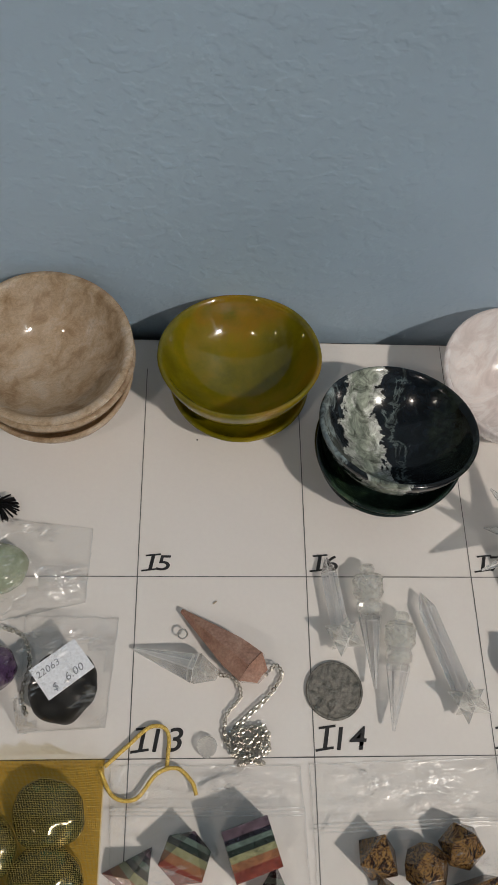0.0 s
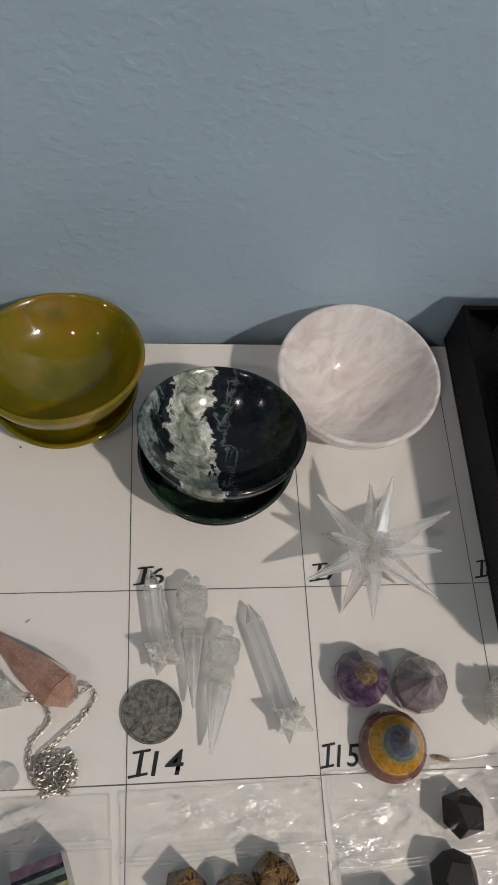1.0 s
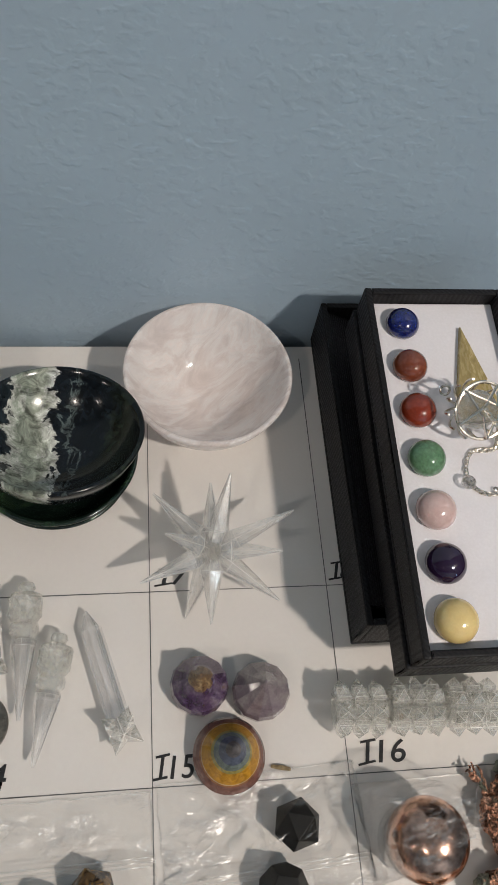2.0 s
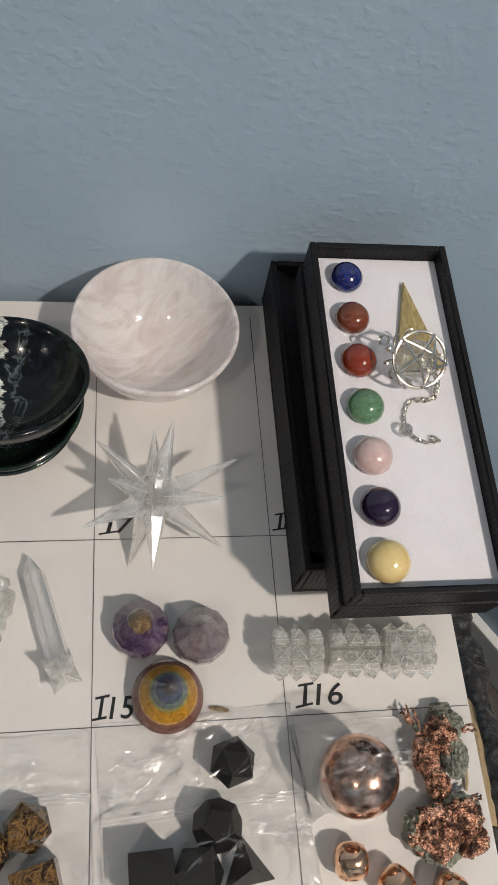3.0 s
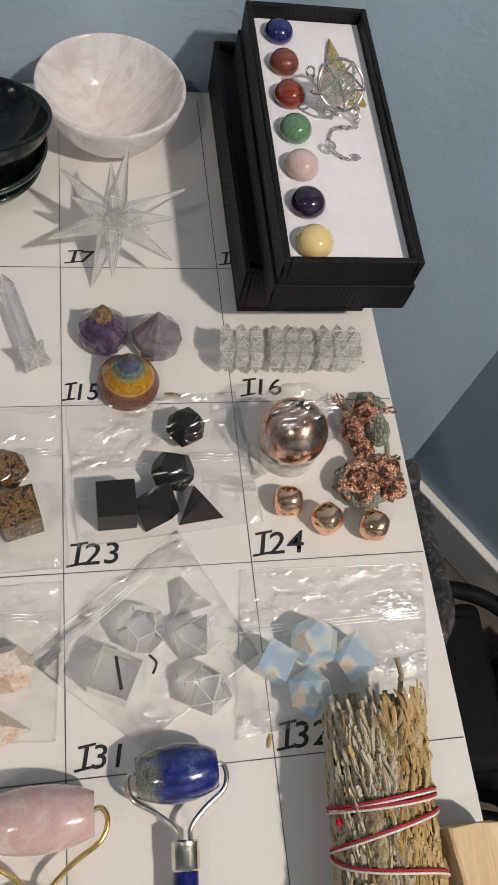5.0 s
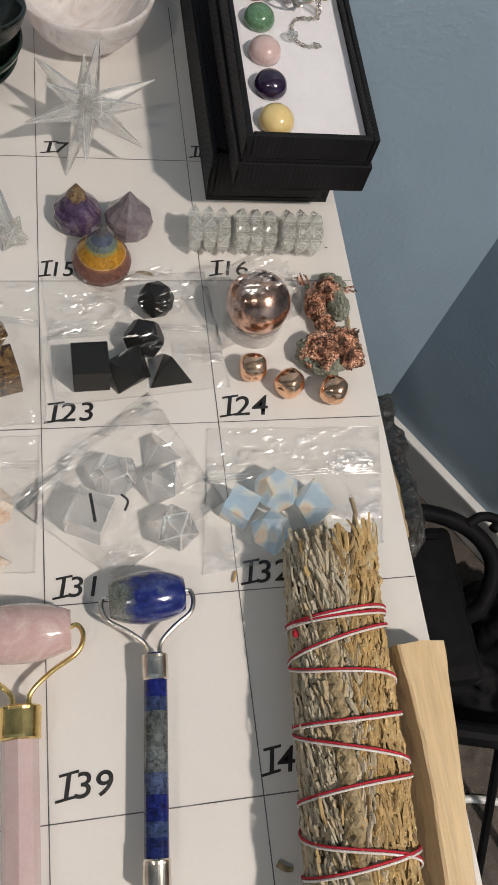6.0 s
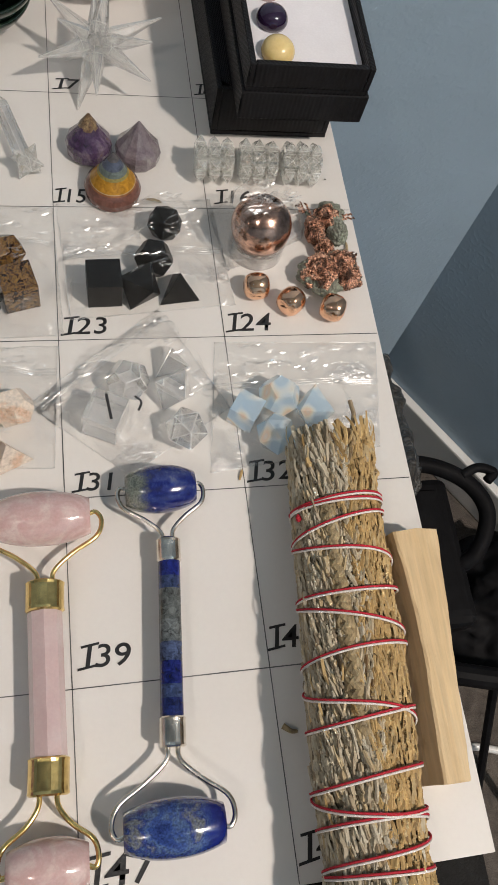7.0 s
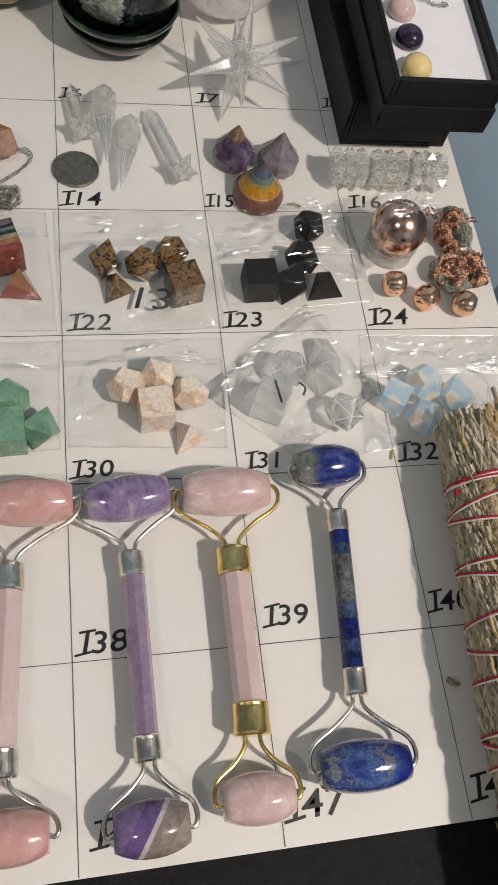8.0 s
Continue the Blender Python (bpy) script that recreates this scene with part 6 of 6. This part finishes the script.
# braid in the middle
for k in range(3):
    path = []
    for i in range(90):
        y = -0.250 - 0.085 * i / 89
        ph = i * 0.42 + k * 2 * math.pi / 3
        p = sage_point(y, 2.05 - 0.20 * (i / 89) + 0.12 * math.sin(ph), 0.95)
        p.z += 0.0008 * math.cos(ph * 2)
        path.append(p)
    part("braid_strand", tube_bm(path, lambda s: 0.0018, 8), SAGE_LEAF, sage, "braided sweetgrass")
# twine: each pass goes over the bundle from one side to the other
PASSES = [(-0.2485, -0.2460), (-0.2500, -0.2475), (-0.2620, -0.2505), (-0.2625, -0.2750), (-0.2850, -0.2840), (-0.2860, -0.3030), (-0.3090, -0.3030), (-0.3170, -0.3350), (-0.3320, -0.3270), (-0.3520, -0.3460), (-0.3540, -0.3670), (-0.3640, -0.3600), (-0.3775, -0.3680), (-0.3780, -0.3790)]
for yl, yr in PASSES:
    for mt, off, word in ((RED_TWINE, 0.00045, "red cotton twine"), (WHITE_TWINE, -0.00045, "white cotton twine")):
        path = []
        for i in range(36):
            t = i / 35
            a = math.pi + 0.45 - (math.pi + 0.9) * t
            y = yl + (yr - yl) * t + off + 0.0006 * math.sin(t * 7 + yl * 900)
            path.append(sage_point(y, a, 1.075 + 0.012 * noise.noise(Vector((t * 6, yl * 300, 0)))))
        part("twine", tube_bm(path, 0.00043, 7), mt, sage, word, smooth=True)
part("twine_knot", rough_lump(0.0011, 2.0, (1, 1.4, 1), 0.4, 3), RED_TWINE, sage, "red twine knot", m=Matrix.Translation(sage_point(-0.2525, 2.75, 1.08)))

solid("dry_twig", tube_bm(smooth_path([Vector((-0.0745, -0.3270, 0.0012)), Vector((-0.0717, -0.3292, 0.0018)), Vector((-0.0693, -0.3296, 0.0013))], 5), lambda f: 0.0012 - 0.0005 * f, 7), SAGE_LEAF, EYE0, "small dry sage twig lying on the board", "twig")

# split stick of pale wood
stick_bm = bmesh.new()
rings = []
for i in range(25):
    t = i / 24
    y = -0.2585 - 0.0965 * t
    xl = -0.0240 + 0.0015 * math.sin(t * 5) + 0.001 * t
    xm = float(np.interp(t, (0, 0.25, 0.5, 0.75, 1), (-0.0208, -0.0185, -0.0178, -0.0190, -0.0202))) - 0.0002 * math.sin(t * 30)
    xr = float(np.interp(t, (0, 0.2, 0.5, 0.8, 1), (-0.0015, -0.0030, -0.0055, -0.0080, -0.0095)))
    zt = 0.0190 - 0.003 * t
    sec = [(xl, 0.0004), (xl + 0.0012, 0.009), (xm - 0.0005, zt - 0.0006), (xm + 0.0006, zt), ((xm + xr) / 2, zt + 0.0004), (xr - 0.0006, zt - 0.0004), (xr, zt - 0.0012), (xr + 0.0006, 0.008), (xr - 0.001, 0.0004)]
    rings.append([stick_bm.verts.new((x + 0.0003 * noise.noise(Vector((k * 3.1, t * 14, 0))), y + (0.0012 * noise.noise(Vector((x * 900, z * 400, i))) if i in (0, 24) else 0), z + (0.0003 * noise.noise(Vector((k * 2.1, t * 20, 5))) if z > 0.001 else 0))) for k, (x, z) in enumerate(sec)])
for a, b in zip(rings, rings[1:]):
    for k in range(len(a)):
        j = (k + 1) % len(a)
        stick_bm.faces.new((a[k], a[j], b[j], b[k]))
stick_bm.faces.new(rings[0])
stick_bm.faces.new(rings[-1][::-1])
solid("wood_stick", stick_bm, WOOD, EYE0, "split stick of pale wood lying beside a sage bundle", "wood stick")

# ---- bagged stones at the end of the second row ----
price_stone = solid("tumbled_stone", pebble(0.0140, 4.0, (1.0, 1.0, 0.72)), BLACKSTONE, pose(-0.3320, -0.0490, 0.0100, 0, 0, 20), "black tumbled stone with a price label, in a clear bag", "tumbled stone", smooth=True)
lab = thing("price_label", "small white paper price label with printed digits", "price label", pose(-0.3310, -0.0440, 0.0222, -6, 4, 38))
part("paper", box_bm(-0.0105, 0.0105, -0.0075, 0.0075, 0, 0.00015, 0), LABEL_PAPER, lab)
GREYINK = stone("grey_printed_ink", [(0.3, (0.16, 0.17, 0.2)), (0.7, (0.26, 0.27, 0.3))], scale=500, rough=0.7)
handwriting("22063", -0.0095, 0.0022, 0.0028, 0, GREYINK, lab, 0.00022, 0.0, 1.0)
handwriting("$", -0.0070, -0.0058, 0.0030, 0, GREYINK, lab, 0.00022, 0.0, 1.0)
handwriting("6.00", -0.0010, -0.0055, 0.0032, 0, GREYINK, lab, 0.00022, 0.0, 1.0)
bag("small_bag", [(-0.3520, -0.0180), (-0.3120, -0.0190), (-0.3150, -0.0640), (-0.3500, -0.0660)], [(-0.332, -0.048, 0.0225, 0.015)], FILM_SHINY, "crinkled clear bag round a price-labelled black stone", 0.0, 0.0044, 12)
solid("tumbled_stone", pebble(0.0120, 6.0, (1, 0.9, 0.7)), PREHNITE, pose(-0.3640, 0.0010, 0.0090), "pale green tumbled stone in a clear bag", "tumbled stone", smooth=True)
solid("tumbled_stone", pebble(0.0100, 7.0, (1, 1, 0.8)), AMETHYST, pose(-0.3620, -0.0410, 0.0082), "dark purple tumbled stone in a clear bag", "tumbled stone", smooth=True)
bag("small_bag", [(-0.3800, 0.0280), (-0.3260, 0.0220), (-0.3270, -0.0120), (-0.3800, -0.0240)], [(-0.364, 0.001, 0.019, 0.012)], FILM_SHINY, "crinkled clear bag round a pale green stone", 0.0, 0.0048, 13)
bmc = chain("chain", [(-0.3620, -0.0230, 0.003), (-0.3520, -0.0270, 0.002), (-0.3480, -0.0380, 0.002), (-0.3500, -0.0500, 0.002), (-0.3470, -0.0600, 0.002)], 0.00085, CHAIN)
solid("neck_chain", bmc, CHAIN, EYE0, "small silver link chain inside a clear bag", "chain")
bm = bmesh.new()
for k in range(40):
    a = rs.uniform(0, 6.28)
    p0 = Vector((-0.3690, 0.0330, 0.0040))
    p1 = p0 + Vector((math.cos(a) * 0.006 + 0.003, math.sin(a) * 0.006 - 0.002, rs.uniform(-0.0030, 0.003)))
    tube_bm([p0, (p0 + p1) / 2 + Vector((0, 0, 0.0012)), p1], 0.0004, 5, bm)
solid("black_tassel", bm, BLACK_METAL, EYE0, "small black thread tassel lying on the board", "tassel")

# gold organza pouch with dark stones
pouch = thing("organza_pouch", "gold organza pouch with a drawstring, holding dark stones", "pouch")
bm = bmesh.new()
grid = []
for j in range(31):
    row = []
    for i in range(31):
        u, v = i / 30, j / 30
        x = -0.4000 + 0.0860 * u
        y = -0.0760 - 0.0720 * v
        h = 0.0012
        for lx, ly, lh, lr in ((-0.3337, -0.0965, 0.0205, 0.022), (-0.3328, -0.1190, 0.0205, 0.022), (-0.3580, -0.1080, 0.0205, 0.022), (-0.3600, -0.1300, 0.0205, 0.022)):
            d = math.hypot(x - lx, y - ly)
            h = max(h, lh * (1 - max(0, d - lr * 0.5) / (lr * 1.1)))
        h += 0.0022 * math.exp(-((v - 0.06) / 0.05) ** 2) * (1 + math.sin(u * 60)) + 0.0004 * noise.noise(Vector((u * 25, v * 25, 0)))
        row.append(bm.verts.new((x, y, h * min(1, 12 * min(u, 1 - u, v + 0.02, 1 - v)) + 0.0005)))
    grid.append(row)
for j in range(30):
    for i in range(30):
        bm.faces.new((grid[j][i], grid[j][i + 1], grid[j + 1][i + 1], grid[j + 1][i]))
part("cloth", bm, GOLD_ORGANZA, pouch, smooth=True)
part("back_cloth", box_bm(-0.3995, -0.3145, -0.1475, -0.0765, 0.0004, 0.0007), GOLD_LINING, pouch, "doubled gold organza back")
part("drawstring", tube_bm(smooth_path([(-0.3140, -0.0790, 0.002), (-0.3060, -0.0720, 0.002), (-0.2960, -0.0640, 0.0025), (-0.2890, -0.0665, 0.0025), (-0.2890, -0.0800, 0.0025)], 10), 0.00085, 7), GOLD_CORD, pouch, "gold cord", smooth=True)
part("drawstring", tube_bm(smooth_path([(-0.3160, -0.0800, 0.002), (-0.3100, -0.0900, 0.0025), (-0.3010, -0.0910, 0.003), (-0.2930, -0.0820, 0.0035), (-0.2850, -0.0800, 0.0035), (-0.2790, -0.0850, 0.0035), (-0.2770, -0.0900, 0.0035)], 10), 0.00085, 7), GOLD_CORD, pouch, "gold cord", smooth=True)
for x, y, r, s in ((-0.3337, -0.0965, 0.0125, 21), (-0.3328, -0.1190, 0.0130, 22), (-0.3580, -0.1080, 0.0120, 23), (-0.3600, -0.1300, 0.0120, 24)):
    solid("tumbled_stone", pebble(r * 1.12, s, (1.0, 0.92, 0.60)), BLOODSTONE, pose(x, y, r * 0.62), "glossy dark green tumbled stone inside a gold pouch", "tumbled stone", "dark stones in the pouch", smooth=True)


# crumbs and dry bits on the board
def bit(x, y, turn, length, width, material, label, rise=0.0004, seed=1.0):
    bm = bmesh.new()
    rows = []
    for k in range(6):
        t = k / 5
        w = width * (0.35 + 0.65 * math.sin(math.pi * (0.15 + 0.7 * t))) * (1 + 0.3 * noise.noise(Vector((t * 5, seed, 0))))
        zc = 0.0003 + rise * math.sin(math.pi * t) + 0.0002 * noise.noise(Vector((t * 7, seed, 3)))
        y0 = 0.25 * width * noise.noise(Vector((t * 4, seed, 9)))
        rows.append([bm.verts.new((t * length - length / 2, y0 + w * a, zc + w * b)) for a, b in ((-1, 0), (0, 0.5), (1, 0), (0, -0.2))])
    for a, b in zip(rows, rows[1:]):
        for k in range(4):
            bm.faces.new((a[k], a[(k + 1) % 4], b[(k + 1) % 4], b[k]))
    bm.faces.new(rows[0][::-1])
    bm.faces.new(rows[-1])
    solid("dry_crumb", bm, material, pose(x, y, 0.0003, 0, 0, turn), label, "crumb")


bit(-0.2790, 0.0680, 20, 0.0008, 0.0004, INK, "tiny dark speck lying on the white board", 0.0001)
bit(-0.1030, -0.0722, -12, 0.0078, 0.0009, SAGE_LEAF, "small olive dry leaf bit beside a plastic bag", 0.0008, 2.0)
bit(-0.0068, -0.1030, 82, 0.0105, 0.0007, SAGE, "pale dry grass blade beside a copper lump", 0.0010, 3.0)
bit(-0.0775, -0.2228, 70, 0.0050, 0.0006, SAGE_TAN, "pale straw bit by the corner of a plastic bag", 0.0006, 4.0)
bit(-0.2700, -0.0120, 40, 0.0022, 0.0003, SAGE, "tiny pale fibre lying on the board", 0.0002, 5.0)
bit(-0.0100, -0.0560, 10, 0.0010, 0.0004, INK, "tiny dark speck lying near the board's edge", 0.0001, 6.0)


# ---- things beside the table ----
wrap = bmesh.new()
rings = []
for i in range(60):
    t = i / 59
    c = Vector((0.205, 0.085, -0.470)).lerp(Vector((0.130, -0.135, -0.300)), t)
    ring = []
    for k in range(28):
        a = 2 * math.pi * k / 28
        rr = 0.020 * (0.85 + 0.35 * noise.fractal(Vector((math.cos(a) * 1.2, math.sin(a) * 1.2, t * 5)), 0.9, 2.0, 4)) * (1.0 if t < 0.9 else 1 - (t - 0.9) * 6)
        ring.append(wrap.verts.new(c + Vector((math.cos(a) * rr, math.sin(a) * rr * 0.6, math.sin(a) * rr * 0.9))))
    rings.append(ring)
for a, b in zip(rings, rings[1:]):
    for k in range(28):
        wrap.faces.new((a[k], a[(k + 1) % 28], b[(k + 1) % 28], b[k]))
wrap.faces.new(rings[0])
wrap.faces.new(rings[-1][::-1])
WRAP = stone("mottled_clear_wrap", [(0.3, (0.03, 0.027, 0.024)), (0.5, (0.08, 0.075, 0.068)), (0.7, (0.24, 0.235, 0.225))], scale=110, rough=0.10, grain=0.3, trans=0.25, bump_d=0.0025, grain_scale=150)
wrapped = thing("wrapped_roll", "long roll wrapped in crumpled clear plastic leaning on a stool", "wrapped roll")
part("plastic_wrap", wrap, WRAP, wrapped, smooth=True)
part("inner_tube", tube_bm([Vector((0.215, 0.095, -0.485)), Vector((0.120, -0.120, -0.300))], 0.012, 16), WOOD, wrapped, "dull brown inner tube")

stool = thing("stool", "black padded stool with bent metal arms in shadow", "stool", pose(0.155, -0.155, 0))
part("seat", box_bm(-0.13, 0.070, -0.08, 0.075, -0.440, -0.400, 0.016, 4), BLACK_METAL, stool, "black padded seat")
part("arm", tube_bm(smooth_path([(-0.06, 0.080, -0.405), (0.02, 0.085, -0.385), (0.075, 0.066, -0.385), (0.098, 0.030, -0.390), (0.080, -0.010, -0.400), (0.055, -0.020, -0.415)], 10), 0.0085, 12), BLACK_METAL, stool, smooth=True)
part("arm_end", tube_bm(smooth_path([(0.075, 0.066, -0.380), (0.092, 0.072, -0.376), (0.108, 0.066, -0.376), (0.100, 0.058, -0.378)], 8), 0.0050, 10), BLACK_METAL, stool, smooth=True)
for lx, ly in ((-0.10, -0.06), (0.06, -0.06), (-0.10, 0.05), (0.06, 0.05)):
    part("leg", tube_bm([Vector((lx, ly, -0.435)), Vector((lx * 1.25, ly * 1.3, FLOOR_Z))], 0.009, 10), BLACK_METAL, stool)

rack = thing("metal_rack", "black metal rack with slanting rods standing in shadow", "metal rack")
part("rail", tube_bm([Vector((0.140, -0.262, -0.420)), Vector((0.420, -0.330, -0.420))], 0.0110, 12), BLACK_METAL, rack)
for k in range(3):
    x = 0.185 + 0.050 * k
    part("rod", tube_bm([Vector((x, -0.272 - 0.012 * k, -0.424)), Vector((x + 0.03, -0.420, FLOOR_Z))], 0.0045, 8), BLACK_METAL, rack)
part("leg", tube_bm([Vector((0.400, -0.325, -0.424)), Vector((0.420, -0.335, FLOOR_Z))], 0.0090, 10), BLACK_METAL, rack)
hose = tube_bm(smooth_path([(0.170, -0.460, FLOOR_Z + 0.005), (0.185, -0.385, FLOOR_Z + 0.005), (0.240, -0.340, FLOOR_Z + 0.005), (0.320, -0.350, FLOOR_Z + 0.005), (0.400, -0.400, FLOOR_Z + 0.005)], 12), 0.0045, 10)
solid("cable", hose, TRIM, EYE0, "pale grey cable looped on the floor", "cable", smooth=True)
bagm = rough_lump(0.10, 31.0, (1.0, 0.8, 0.7), 0.35, 5)
solid("black_bag", bagm, BLACK_METAL, pose(0.330, -0.200, FLOOR_Z + 0.085), "slumped black fabric bag on the floor", "bag", smooth=True)

# marker strokes on two of the bags
def stroke(points, width, parent):
    path = smooth_path(points, 8)
    bm = bmesh.new()
    left, right = [], []
    for i, p in enumerate(path):
        d = (path[min(i + 1, len(path) - 1)] - path[max(i - 1, 0)]).normalized()
        n = Vector((-d.y, d.x, 0)) * width / 2
        left.append(bm.verts.new(p + n))
        right.append(bm.verts.new(p - n))
    for i in range(len(path) - 1):
        bm.faces.new((left[i], right[i], right[i + 1], left[i + 1]))
    part("marker_stroke", bm, INK, parent)


jasper_bag = bpy.data.objects["zip_bag"]
handwriting("13", -0.1985, -0.1410, 0.0125, -4, INK, jasper_bag, 0.0060, 0.0, 1.25)
clear_bag = bpy.data.objects["zip_bag.003"]
stroke([(-0.1335, -0.1900, 0.0185), (-0.1320, -0.2020, 0.0188)], 0.0012, clear_bag)
stroke([(-0.1215, -0.1900, 0.0155), (-0.1190, -0.1930, 0.0155), (-0.1205, -0.1970, 0.0155)], 0.0010, clear_bag)
